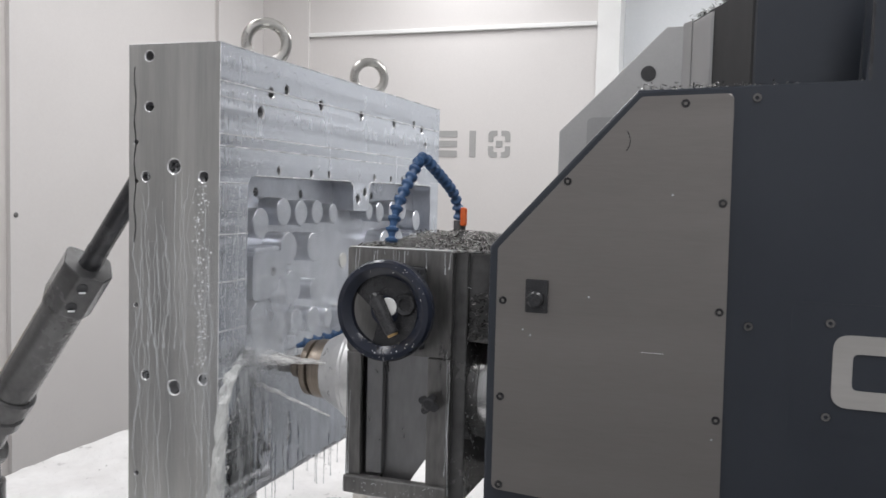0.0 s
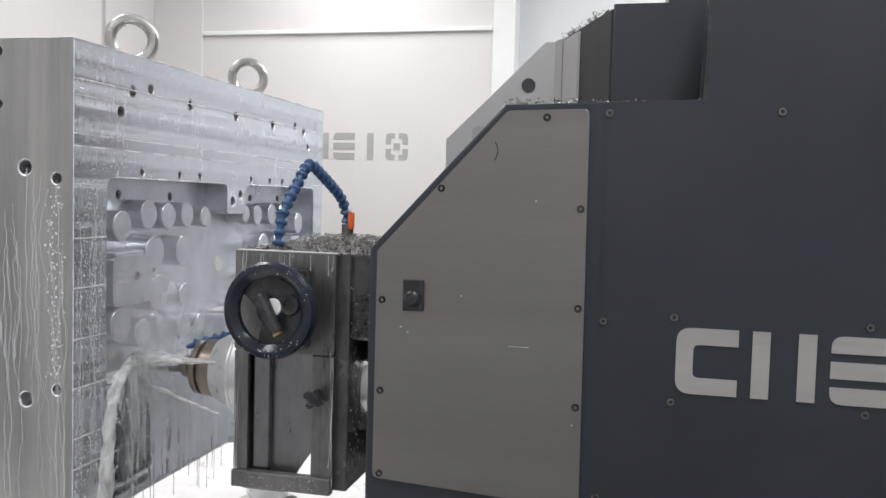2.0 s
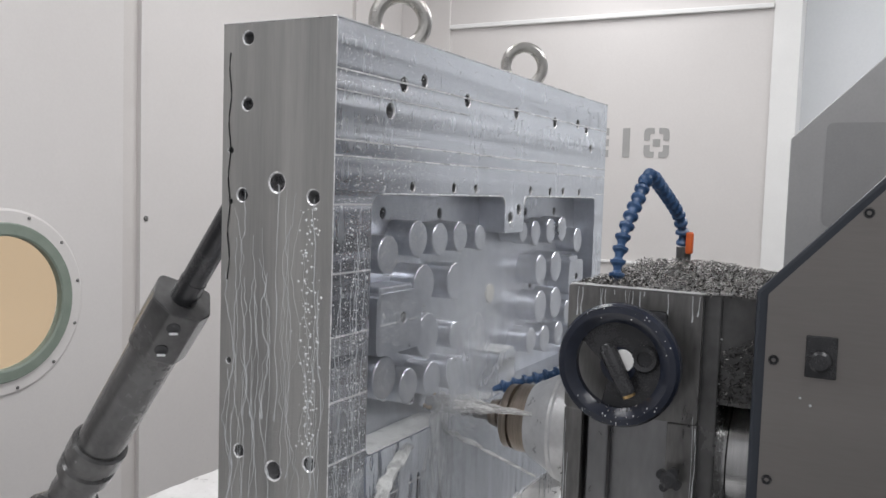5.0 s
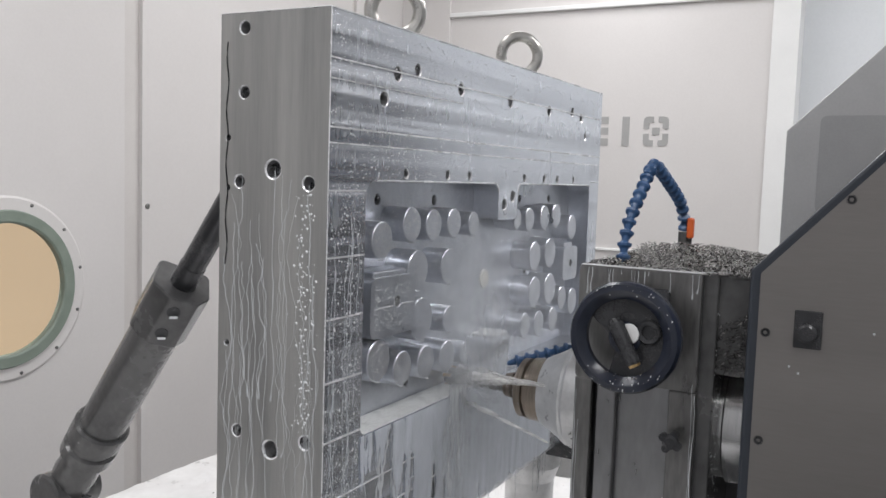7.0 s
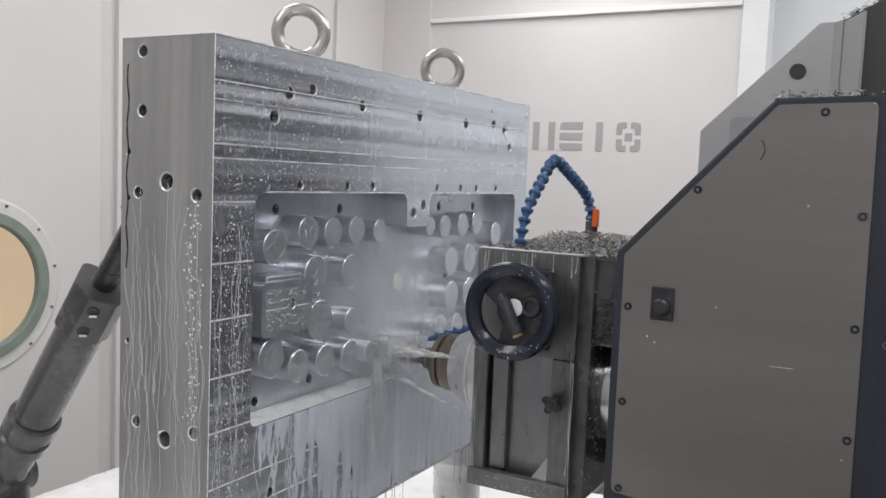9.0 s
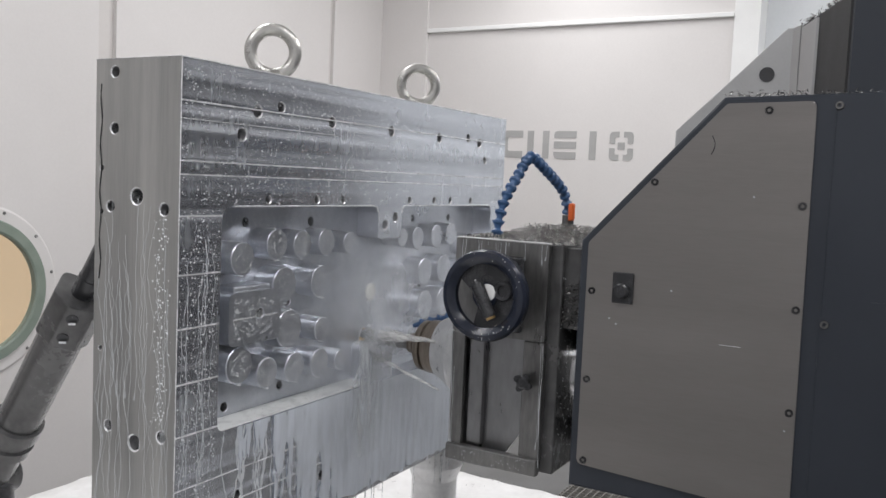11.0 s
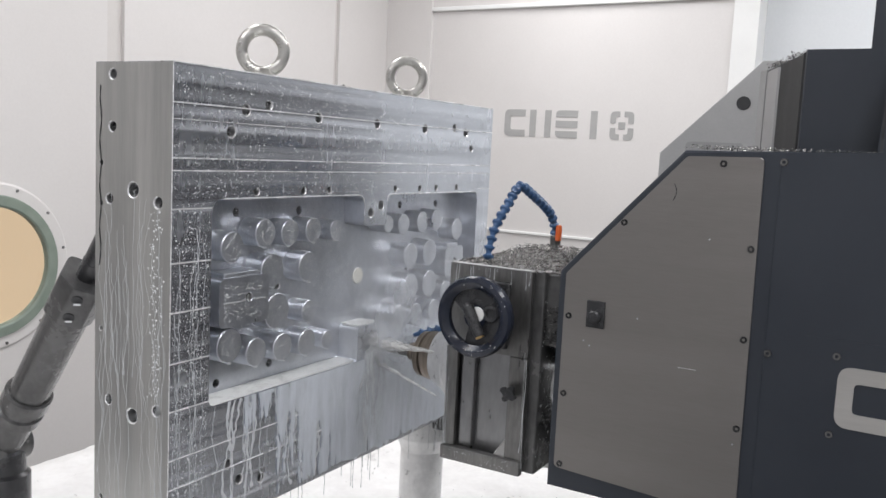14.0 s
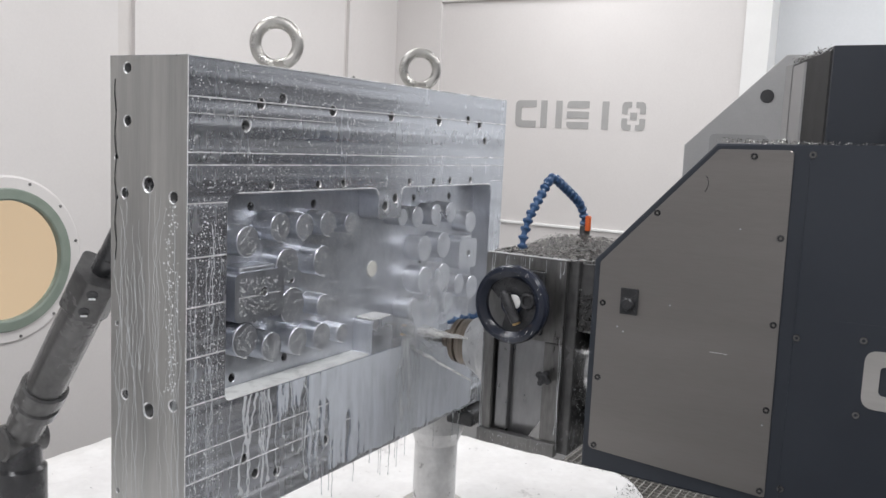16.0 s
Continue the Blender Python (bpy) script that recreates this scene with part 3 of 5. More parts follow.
        part("groove", box((hole[0] + 0.016, 0.0028, c[1] - 0.0012), (hi[0] - 0.012, 0.0045, c[1] + 0.0012)), M_BRIGHT, boss, smooth=False)
    part("plug", turned([(0, 0.024), (0.003, 0.024), (0.004, 0.022)], (0.779, DEEP, 0.71), (0, -1, 0)), M_PLUG, block, "pale round plug")
    # raised lips left between the cutter's passes; pale colour puts in light they catch
    for z, x0, x1, w in ((1.166, 0, BW, 0.003), (1.131, 0, 0.5, 0.002), (1.048, 0, BW, 0.0032), (1.021, 0, BW, 0.0028), (0.938, 0, 0.118, 0.0034), (0.820, 0, 0.118, 0.0034),
                         (0.711, 0, 0.118, 0.0034), (0.598, 0, 0.118, 0.0034), (0.490, 0, 0.118, 0.0034), (0.378, 0, BW, 0.0022), (0.31, 0, BW, 0.0022), (0.968, 1.386, BW, 0.0024)):
        part("tool_mark", box((x0 + 0.001, -0.0014, z - w / 2), (x1 - 0.001, 0.0005, z + w / 2)), M_BRIGHT, block, smooth=False)
    # pale tubes paint the bright line of light on the pocket's upper edge
    lip = [Vector((x, -0.0004, z)) for x, z in POCKET]
    bm = tube([q for q in lip if q.z > 0.93 and 0.14 < q.x < 0.72], 0.0022, n=5)
    part("pocket_edge_highlight", bm, M_BRIGHT, block)
    part("pocket_edge_highlight", tube([q for q in lip if q.z > 0.93 and 0.82 < q.x < 1.38], 0.0022, n=5), M_BRIGHT, block)
    # pale tubes along the block's edges stand in for their highlights
    bm = tube([(0.0, 0.0, B0), (0.0, 0.0, B1)], 0.0012, n=5)
    part("edge_highlight", bm, M_BRIGHT, block)
    part("edge_highlight", tube([(0.0, 0.0, B1), (BW, 0.0, B1)], 0.0018, n=5), M_BRIGHT, block)
    part("edge_highlight", tube([(0.0, 0.0, B1), (0.0, BT, B1)], 0.0012, n=5), M_HOLE, block)
    # a long dark scratch down the side
    part("scratch", tube([(-0.0006, 0.229 + 0.0025 * math.sin(0.9 * k), 1.20 - 0.014 * k) for k in range(30)], 0.0013, n=5), M_BLACK, block, "dark scratch")
    return block


build_block()


def build_eyebolt(x):
    bolt = thing("eye_bolt", "galvanised lifting eye bolt screwed into the block's top", "eye bolt", "eye bolts on the block")
    bolt.location = (x, 0.131, B1)
    part("collar", turned([(0, 0.030), (0.004, 0.036), (0.014, 0.036), (0.022, 0.027), (0.030, 0.022)], (0, 0, 0), (0, 0, 1), n=28), M_BOLTSTEEL, bolt)
    prof = [(0.0155 * math.sin(a), 0.0535 + 0.0155 * math.cos(a)) for a in [2 * math.pi * k / 14 for k in range(14)]]
    part("ring", ring(prof, (0, 0, 0.074), (-0.80, -0.60, 0), n=40), M_BOLTSTEEL, bolt)
    return bolt


build_eyebolt(0.414)
build_eyebolt(1.098)

# ---------------------------------------------------------------- table, feet, strut
TABLE, TX, TY = -0.235, 2.14, -0.47


def inside_table(x, y):
    """How far inside the rounded rim of the table."""
    cx, cy, r = min(max(x, -0.8), TX - 0.2), min(max(y, TY + 0.2), 1.52), 0.2
    return r - math.hypot(x - cx, y - cy)


def foam_height(x, y):
    return 0.012 * noise.noise((x * 4, y * 4, 0)) + 0.008 * noise.noise((x * 15, y * 15, 3)) + 0.005 * noise.noise((x * 45, y * 45, 9))


def build_table():
    bm = bmesh.new()
    xs, ys = np.linspace(-1.0, TX, 110), np.linspace(TY, 1.72, 76)
    grid = []
    for x in xs:
        row = []
        for y in ys:
            d = inside_table(x, y)
            if d < 0:
                cx, cy = min(max(x, -0.8), TX - 0.2), min(max(y, TY + 0.2), 1.52)
                q = Vector((cx, cy)) + (Vector((x, y)) - Vector((cx, cy))).normalized() * 0.2
            else:
                q = Vector((x, y))
            edge = min(1.0, max(d, 0.0) / 0.14)
            row.append(bm.verts.new((q.x, q.y, TABLE + foam_height(x, y) * (0.4 + 0.6 * edge) - 0.085 * (1 - edge) ** 2.5)))
        grid.append(row)
    for p, q in zip(grid, grid[1:]):
        for j in range(len(ys) - 1):
            bm.faces.new((p[j], q[j], q[j + 1], p[j + 1]))
    table = thing("machine_table", "machine table buried under pale coolant foam and wet chips", "machine table")
    part("foam_surface", bm, M_TABLE, table)
    rim = rounded([(-0.985, TY + 0.015), (TX - 0.015, TY + 0.015), (TX - 0.015, 1.705), (-0.985, 1.705)], 0.2, 10)
    part("slab", plate(rim, "z", FLOOR, TABLE - 0.075, 0.012), M_NAVY, table)


build_table()


def build_foot(x, y, clamped):
    foot = thing("support_post", "wet steel support post with a flange under the block", "support post", "posts under the block")
    foot.location = (x, y, TABLE - 0.01)
    top = B0 - TABLE + 0.01
    part("post", turned([(0, 0.085), (0.02, 0.085), (0.03, 0.078), (top - 0.16, 0.078), (top - 0.11, 0.096), (top - 0.04, 0.096), (top - 0.03, 0.08), (top, 0.08)], (0, 0, 0), (0, 0, 1), n=32), M_NOSE, foot)
    part("flange", turned([(0, 0.12), (0.02, 0.12), (0.028, 0.11)], (0, 0, 0), (0, 0, 1), n=32), M_BOLTSTEEL, foot)
    if clamped:
        part("clamp", box((-0.06, -0.175, top - 0.06), (0.15, 0.03, top - 0.012), 0.008), M_BLACK, foot, "black clamp at the block's edge")
    part("nut", turned([(0, 0.022), (0.03, 0.022)], (0.0, -0.095, 0.02), (0, 0, 1), n=6), M_BLACK, foot)


build_foot(1.31, 0.13, True)
build_foot(0.22, 0.14, False)


def build_strut():
    strut = thing("support_strut", "black steel strut leaning from the table against the block's back", "support strut")
    A, way = Vector((0.206, 0.587, 0.65)), Vector((-0.0674, -0.6157, 0.7851)).normalized()

    def on(s):
        return A + way * s

    part("rod", turned([(0, 0.028), (0.47, 0.028), (0.475, 0.024)], on(0.07), way, n=24), M_BLACK, strut)
    part("rod_band", turned([(0, 0.0295), (0.065, 0.0295)], on(0.07), way, n=24), M_BLACK, strut)
    out = Vector((-0.60, -0.72, -0.10))
    out = (out - way * out.dot(way)).normalized()
    across = way.cross(out).normalized()
    bm = bmesh.new()
    prof = rounded([(-0.060, -0.060), (0.060, -0.060), (0.066, 0.02), (0.04, 0.060), (-0.02, 0.066), (-0.066, 0.03)], 0.018)
    rows = [[bm.verts.new(on(s) + across * u * g + out * v * g) for u, v in prof] for s, g in ((-0.062, 0.97), (-0.058, 1), (0.074, 1), (0.078, 0.97))]
    for p, q in zip(rows, rows[1:]):
        for k in range(len(prof)):
            bm.faces.new((p[k], p[(k + 1) % len(prof)], q[(k + 1) % len(prof)], q[k]))
    bm.faces.new(rows[0][::-1])
    bm.faces.new(rows[-1])
    collar = part("clamp_collar", bm, M_STRUT, strut, "wet split clamp collar")
    # black discs paint the shaded screw sockets, pale bars the highlight in them
    for s, u in ((0.042, 0.0), (-0.024, 0.0)):
        c = on(s) + out * 0.0595 + across * u
        screw_head = part("clamp_screw", turned([(-0.004, 0.0148), (0.0062, 0.0148), (0.0066, 0.0142)], c, out, n=24), M_BLACK, collar, "clamp screw, its socket's shade put in as black")
        part("wet_glint", box((-0.009, -0.003, 0), (0.009, 0.003, 0.003), 0.0014), M_DROP, screw_head).matrix_local = Matrix.Translation(c + out * 0.0064 + Vector((0, 0, -0.0095))) @ out.to_track_quat("Z", "Y").to_matrix().to_4x4()
    part("outer_tube", turned([(0, 0.057), (0.36, 0.057)], on(-0.42), way, n=32), M_STRUT, strut)
    part("lower_ring", ring([(0, 0.04), (0, 0.060), (0.006, 0.066), (0.04, 0.067), (0.046, 0.060), (0.06, 0.060), (0.066, 0.068), (0.115, 0.068), (0.121, 0.062), (0.121, 0.04)], on(-0.525), way, n=32), M_STRUT, strut, "wet ring nut")
    part("knuckle", turned([(0, 0.052), (0.06, 0.056), (0.13, 0.05)], on(-0.65), way, n=24), M_STRUT, strut)
    e = on(-0.665)
    part("knuckle_pin", turned([(-0.07, 0.05), (-0.065, 0.056), (0.065, 0.056), (0.07, 0.05)], e, (1, 0, 0), n=28), M_STRUT, strut)
    top = e.z - TABLE
    part("post", turned([(0, 0.078), (top - 0.07, 0.078), (top - 0.06, 0.066), (top + 0.0, 0.064), (top + 0.02, 0.05)], (e.x, e.y, TABLE - 0.02), (0, 0, 1), n=28), M_BLACK, strut)


build_strut()


# ---------------------------------------------------------------- window, wall screws, sign
def build_window():
    w = thing("window_1", "round porthole window with a green rubber seal", "window", kind="structure")
    w.location = (WIN[0], WALL_Y, WIN[1])
    part("flange", ring([(0, 0.385), (-0.006, 0.39), (-0.012, 0.40), (-0.012, 0.46), (-0.004, 0.472), (0.0, 0.472)], (0, 0, 0), (0, 1, 0), n=64), M_WALL, w, "cream flange")
    part("seal", ring([(-0.02, 0.335), (-0.026, 0.345), (-0.026, 0.395), (-0.013, 0.402), (0.02, 0.402), (0.02, 0.335)], (0, 0, 0), (0, 1, 0), n=64), M_GREEN, w, "green rubber seal")
    pane = part("pane", turned([(0, 0.338), (0.01, 0.338)], (0, 0.0, 0), (0, 1, 0), n=64), M_GLASS, w)
    pane.visible_shadow = False
    for k in range(12):
        a = 2 * math.pi * (k + 0.35) / 12
        part("screw", turned([(0, 0.009), (0.004, 0.009), (0.006, 0.006)], (0.445 * math.cos(a), -0.012, 0.445 * math.sin(a)), (0, -1, 0), n=12), M_BOX, w)
    setting("backdrop", box((0.4, 3.9, -0.7), (3.2, 3.92, 1.6)), M_BEYOND, "warm lit hall beyond the porthole", "backdrop")


build_window()
for x, z in ((2.40, 0.742), (2.40, 2.2), (4.6, 1.6)):
    s = thing("wall_screw", "small grey screw head in the enclosure wall", "screw", "wall screws")
    s.location = (x, WALL_Y - 0.02, z)
    part("head", turned([(0, 0.016), (0.005, 0.016), (0.009, 0.010)], (0, 0, 0), (0, -1, 0), n=16), M_BOX, s)


def build_sign(name, label, x, y, z, width, height, mat, parent=None, depth=0.004, count=5):
    """Plain shapes side by side: bracket, uprights, bars, upright, ring with a square. y is the end from which they start, running to -y."""
    step, w = width / 4.75, height * 0.25
    sign = parent or thing(name, label, "sign")
    x0, x1 = x - depth, x
    for k in range(count):
        ya, yb = y - step * k - step * 0.82, y - step * k
        za, zb, r = z, z + height, height * 0.22
        shapes = []
        if k == 0:
            shapes = [rounded([(ya, za), (yb, za), (yb, zb), (ya, zb), (ya, zb - w), (yb - w, zb - w), (yb - w, za + w), (ya, za + w)], [0, r, r, 0, 0, r * 0.4, r * 0.4, 0])]
        elif k == 1:
            shapes = [[(c, za), (c + w, za), (c + w, zb), (c, zb)] for c in (ya, yb - w)]
        elif k == 2:
            shapes = [rounded([(ya, za + f * height), (yb, za + f * height), (yb, za + f * height + w), (ya, za + f * height + w)], [0, q, p, 0]) for f, q, p in ((0.0, r * 0.8, 0), (0.375, 0, 0), (0.75, 0, r * 0.8))]
        elif k == 3:
            m = (ya + yb) / 2
            shapes = [[(m - w / 2, za), (m + w / 2, za), (m + w / 2, zb), (m - w / 2, zb)]]
        else:
            m, n, g = (ya + yb) / 2, (za + zb) / 2, w * 0.32
            for s, t in ((1, 1), (1, -1), (-1, 1), (-1, -1)):
                c, e = (yb if s > 0 else ya), (zb if t > 0 else za)
                shapes.append(rounded([(m + s * g, e), (c, e), (c, n + t * g), (c - s * w * 0.8, n + t * g), (c - s * w * 0.8, e - t * w * 0.8), (m + s * g, e - t * w * 0.8)], [0, r * 0.8, 0, 0, r * 0.3, 0]))
            shapes.append([(m - w / 2, n - w / 2), (m + w / 2, n - w / 2), (m + w / 2, n + w / 2), (m - w / 2, n + w / 2)])
        bm = bmesh.new()
        for poly in shapes:
            plate(poly, "x", x0, x1, 0, bm)
        part("sign_shape", bm, mat, sign, smooth=False)
    return sign


build_sign("wall_sign", "grey maker's sign of plain block shapes on the back wall", WALL_X, 1.825, 1.252, 1.10, 0.222, M_LOGO)
# ---------------------------------------------------------------- the milling head
HX = 0.722
HEAD_ROWS = [
    (0, -0.770, 0.002),
    (0.5, -0.735, 0.001),
    (1, -0.700, -0.001),
    (1.5, -0.674, -0.001),
    (2, -0.650, -0.002),
    (2.5, -0.623, -0.002),
    (3, -0.612, 0.003),
    (3.5, -0.582, 0.003),
    (4, -0.558, 0.004),
    (4.5, -0.527, 0.004),
    (7, -0.378, 0.002),
    (7.5, -0.341, 0.004),
    (8, -0.309, 0.004),
    (8.5, -0.285, 0.018),
    (9, -0.288, 0.047),
    (9.5, -0.283, 0.074),
    (10, -0.268, 0.092),
    (10.5, -0.244, 0.096),
    (11, -0.213, 0.096),
    (11.5, -0.183, 0.092),
    (12, -0.169, 0.079),
    (12.5, -0.164, 0.047),
    (13, -0.160, 0.018),
    (13.5, -0.140, -0.000),
    (14, -0.114, 0.000),
    (14.5, -0.088, 0.001),
    (15, -0.061, 0.001),
    (15.5, -0.030, -0.000),
    (16, -0.000, 0.000),
]
TOOL = (0.95, 0.497)


def screw(parent, x, y, z, r=0.0072, mat=None):
    s = part("screw", ring([(0.003, r * 1.08), (-0.0008, r * 1.08), (-0.0008, r * 0.98), (0.004, r)], (x, y, z), (1, 0, 0), n=18), M_BLACK, parent)
    part("screw_head", ring([(0.0, r * 0.45), (-0.003, r * 0.5), (-0.003, r * 0.85), (0.001, r * 0.95), (0.004, r * 0.95), (0.004, r * 0.45)], (x, y, z), (1, 0, 0), n=18), mat or M_BLACK, s)


def build_head():
    head = thing("milling_head", "dark blue-grey horizontal milling head with a brushed steel side cover", "milling machine head")
    # painted side housing, seen as a frame round the cover
    outline = [(-0.648, 0.292), (-0.648, 0.823), (-0.921, 1.120), (-1.302, 1.124), (-1.302, 1.372), (-3.2, 1.372), (-3.2, 0.292)]
    part("housing", plate(outline, "x", HX - 0.002, HX + 0.10, 0.006), M_NAVY, head, "dark blue-grey painted housing")
    part("housing_core", box((HX + 0.10, -3.1, 0.31), (1.70, -1.34, 1.36), 0.01), M_NAVY, head)
    part("under_cover", box((HX + 0.10, -1.4, 0.30), (1.70, -0.72, 0.70), 0.01), M_NAVY, head)
    cover = rounded([(-0.666, 0.345), (-0.666, 0.820), (-0.929, 1.107), (-1.088, 1.111), (-1.094, 0.322)], [0.012, 0.01, 0.012, 0.012, 0.006])
    cv = part("side_cover", plate(cover, "x", HX - 0.007, HX + 0.003, 0.0015), M_BRUSHED, head, "brushed steel side cover")
    for y, z in ((-1.006, 1.094), (-0.798, 0.951), (-1.077, 0.917), (-0.679, 0.719), (-1.079, 0.722), (-0.679, 0.530), (-1.081, 0.526), (-0.681, 0.355), (-1.083, 0.336)):
        screw(cv, HX - 0.0075, y, z)
    part("scratch", box((HX - 0.0076, -0.985, 0.6385), (HX - 0.0068, -0.945, 0.6395)), M_BRIGHT, cv, "fine bright scratch", smooth=False)
    part("scratch", tube([(HX - 0.0072, -0.905 - 0.006 * math.sin(math.pi * k / 8), 1.045 - 0.0045 * k) for k in range(9)], 0.0009, n=5), M_BLACK, cv, "small curved dark mark")
    for y, z in ((-1.075, 0.49), (-0.845, 0.735), (-0.72, 0.665), (-0.735, 0.655), (-0.99, 0.93)):
        part("speck", turned([(0, 0.0022), (0.0012, 0.0018)], (HX - 0.0068, y, z), (-1, 0, 0), n=8), M_DRIP, cv)
    sw = part("switch", box((HX - 0.012, -0.768, 0.699), (HX - 0.006, -0.724, 0.763), 0.002), M_BLACK, cv, "black panel switch")
    part("switch_knob", turned([(0, 0.017), (0.014, 0.016), (0.017, 0.012)], (HX - 0.011, -0.746, 0.726), (-1, 0, 0), n=20), M_BLACK, sw)
    for y, z in ((-1.126, 1.103), (-1.439, 1.107), (-1.129, 0.70), (-1.262, 0.715), (-1.262, 0.551), (-1.608, 0.716), (-1.607, 0.554), (-1.126, 0.35)):
        screw(head, HX - 0.0025, y, z, 0.008, M_BOX)
    part("cover_seam", box((HX - 0.0032, -1.1215, 0.30), (HX - 0.001, -1.1185, 1.11)), M_NAVY, head)
    part("panel_seam", box((HX - 0.0032, -1.3055, 1.13), (HX - 0.001, -1.3005, 1.36)), M_BLACK, head)
    badge = part("badge", box((HX - 0.0028, -1.95, 0.52), (HX - 0.0005, -1.20, 0.75), 0.0), M_NAVY, head)
    build_sign("", "", HX - 0.0028, -1.268, 0.570, 0.655, 0.127, M_BADGE, badge, 0.003)
    # far guard plate of the head
    far = [(-0.575, 0.30), (-0.575, 1.124), (-0.884, 1.427), (-1.32, 1.427), (-1.32, 0.30)]
    fp = part("far_guard", plate(far, "x", 1.715, 1.735, 0.003), M_GUARD, head, "grey steel guard plate")
    # a black disc on the uncut plate paints the dark of a hole
    part("guard_hole", turned([(0, 0.022), (0.004, 0.022)], (1.7155, -0.835, 1.293), (-1, 0, 0), n=24), M_BLACK, fp)
    part("guard_cover", plate(rounded([(-0.66, 0.9), (-0.66, 1.165), (-0.85, 1.165), (-0.85, 0.9)], 0.02), "x", 1.710, 1.7165), M_GUARDC, fp)
    # slide way and its covers above the housing
    plan = [(1.31, -0.967), (1.292, -0.967), (1.262, -0.985), (0.985, -1.095), (0.938, -1.113), (0.938, -1.33), (1.31, -1.33)]
    part("slide_cover", plate(plan, "z", 1.08, 1.350, 0.003), M_RUBBER, head, "black folded slide cover")
    part("slide_strip", plate([(1.335, -0.962), (1.292, -0.958), (1.255, -0.980), (1.262, -0.986), (1.335, -0.975)], "z", 1.08, 1.350, 0.0015), M_GUARDC, head)
    part("slide_strip", plate([(1.262, -0.979), (1.14, -1.0275), (1.14, -1.06), (1.262, -1.01)], "z", 1.08, 1.344, 0.0015), M_GUARDC, head, "grey steel wiper strip")
    part("slide_side", plate([(0.936, -1.118), (0.930, -1.122), (0.930, -1.335), (0.936, -1.335)], "z", 1.08, 1.359), M_NAVY, head)
    part("slide_column", plate([(1.112, -1.236), (1.5, -1.236), (1.5, -1.9), (1.112, -1.9)], "z", 1.30, 2.6, 0.006), M_NAVY, head)

    # front box of the spindle
    X0, X1, Y0, Y1, Z0, Z1 = 0.76, 1.27, -0.560, -0.327, 0.280, 0.806
    bx = part("spindle_box", box((X0 + 0.012, Y0 + 0.012, Z1 - 0.11), (X1, Y1 - 0.004, Z1), 0.006), M_BOX, head, "stained steel spindle box with an open side")
    part("front_plate", box((X0 + 0.01, Y1 - 0.012, 0.42), (X1 - 0.13, Y1, Z1), 0.003), M_BOX, bx)
    part("front_plate", box((X0 + 0.01, Y1 - 0.012, Z0), (X0 + 0.08, Y1, 0.419), 0.003), M_BOX, bx)
    part("rear_plate", box((X0 + 0.022, Y0 - 0.026, Z0 + 0.002), (X1, Y0 + 0.012, Z1 - 0.001), 0.004), M_STRUT, bx, "dark wet rear plate")
    part("top_panel", plate(rounded([(Y0, 0.585), (Y0, Z1), (Y1, Z1), (Y1, 0.585)], 0.006), "x", X0, X0 + 0.014, 0.002), M_BOX, bx)
    part("corner_post", box((X0, Y1 - 0.034, Z0 + 0.03), (X0 + 0.014, Y1, 0.584), 0.002), M_BOX, bx)
    part("corner_post", box((X0, Y0, Z0 + 0.03), (X0 + 0.02, Y0 + 0.05, 0.584), 0.003), M_BOX, bx)
    part("bottom_rail", box((X0 - 0.012, Y0, Z0), (X0 + 0.012, Y1, Z0 + 0.038), 0.004), M_BOX, bx)
    part("inner_sheet", plate([(-0.335, 0.70), (-0.335, 0.262), (-0.435, 0.262), (-0.47, 0.318), (-0.515, 0.385), (-0.545, 0.40), (-0.545, 0.70)], "x", 0.795, 0.803), M_SHEET, bx, "bright inner sheet")
    part("inner_return", box((X0 + 0.016, Y1 - 0.078, Z0 + 0.038), (X0 + 0.034, Y1 - 0.038, 0.584), 0.004), M_SHEET, bx, "bright folded return")
    kn = part("star_knob", turned([(0, 0.007), (0.02, 0.007), (0.022, 0.014), (0.034, 0.014), (0.036, 0.009)], (X0 + 0.004, Y0 + 0.036, 0.494), (-1, 0, 0), n=16), M_BLACK, bx)
    for k in range(4):
        a = math.pi / 2 * k + 0.5
        part("knob_lobe", turned([(0, 0.0075), (0.013, 0.0075)], (X0 - 0.02 - 0.01, Y0 + 0.036 + 0.015 * math.cos(a), 0.494 + 0.015 * math.sin(a)), (1, 0, 0), n=12), M_BLACK, kn)
    part("neck", box((0.80, -0.72, 0.615), (X1, Y0 - 0.001, Z1 - 0.004), 0.006), M_STRUT, bx, "dark oily neck plate")
    part("neck_body", box((1.0, -0.72, 0.30), (X1, Y0 - 0.004, 0.62), 0.006), M_BLACK, bx)
    part("top_lip", tube([(X0 + 0.003, Y1 - 0.004, Z1), (X0 + 0.001, Y0 + 0.004, Z1), (X0 + 0.08, Y0 - 0.06, Z1 - 0.002)], 0.0028, n=6), M_GUARD, bx, "pale thin top edge")
    # handwheel with its mount
    wy, wz, wx = -0.443, 0.686, 0.690
    mount = part("wheel_mount", box((X0 - 0.012, Y0 + 0.055, 0.60), (X0 + 0.002, wy + 0.014, 0.772), 0.008, segments=3), M_BLACK, bx, "dark mounting plate")
    screw(mount, X0 - 0.0125, Y0 + 0.075, 0.752, 0.011)
    wheel = part("handwheel", turned([(0, 0.03), (0.03, 0.03), (0.034, 0.024), (0.072, 0.022)], (wx - 0.004, wy, wz), (1, 0, 0), n=24), M_WHEEL, head, "glossy dark blue plastic handwheel, wet")
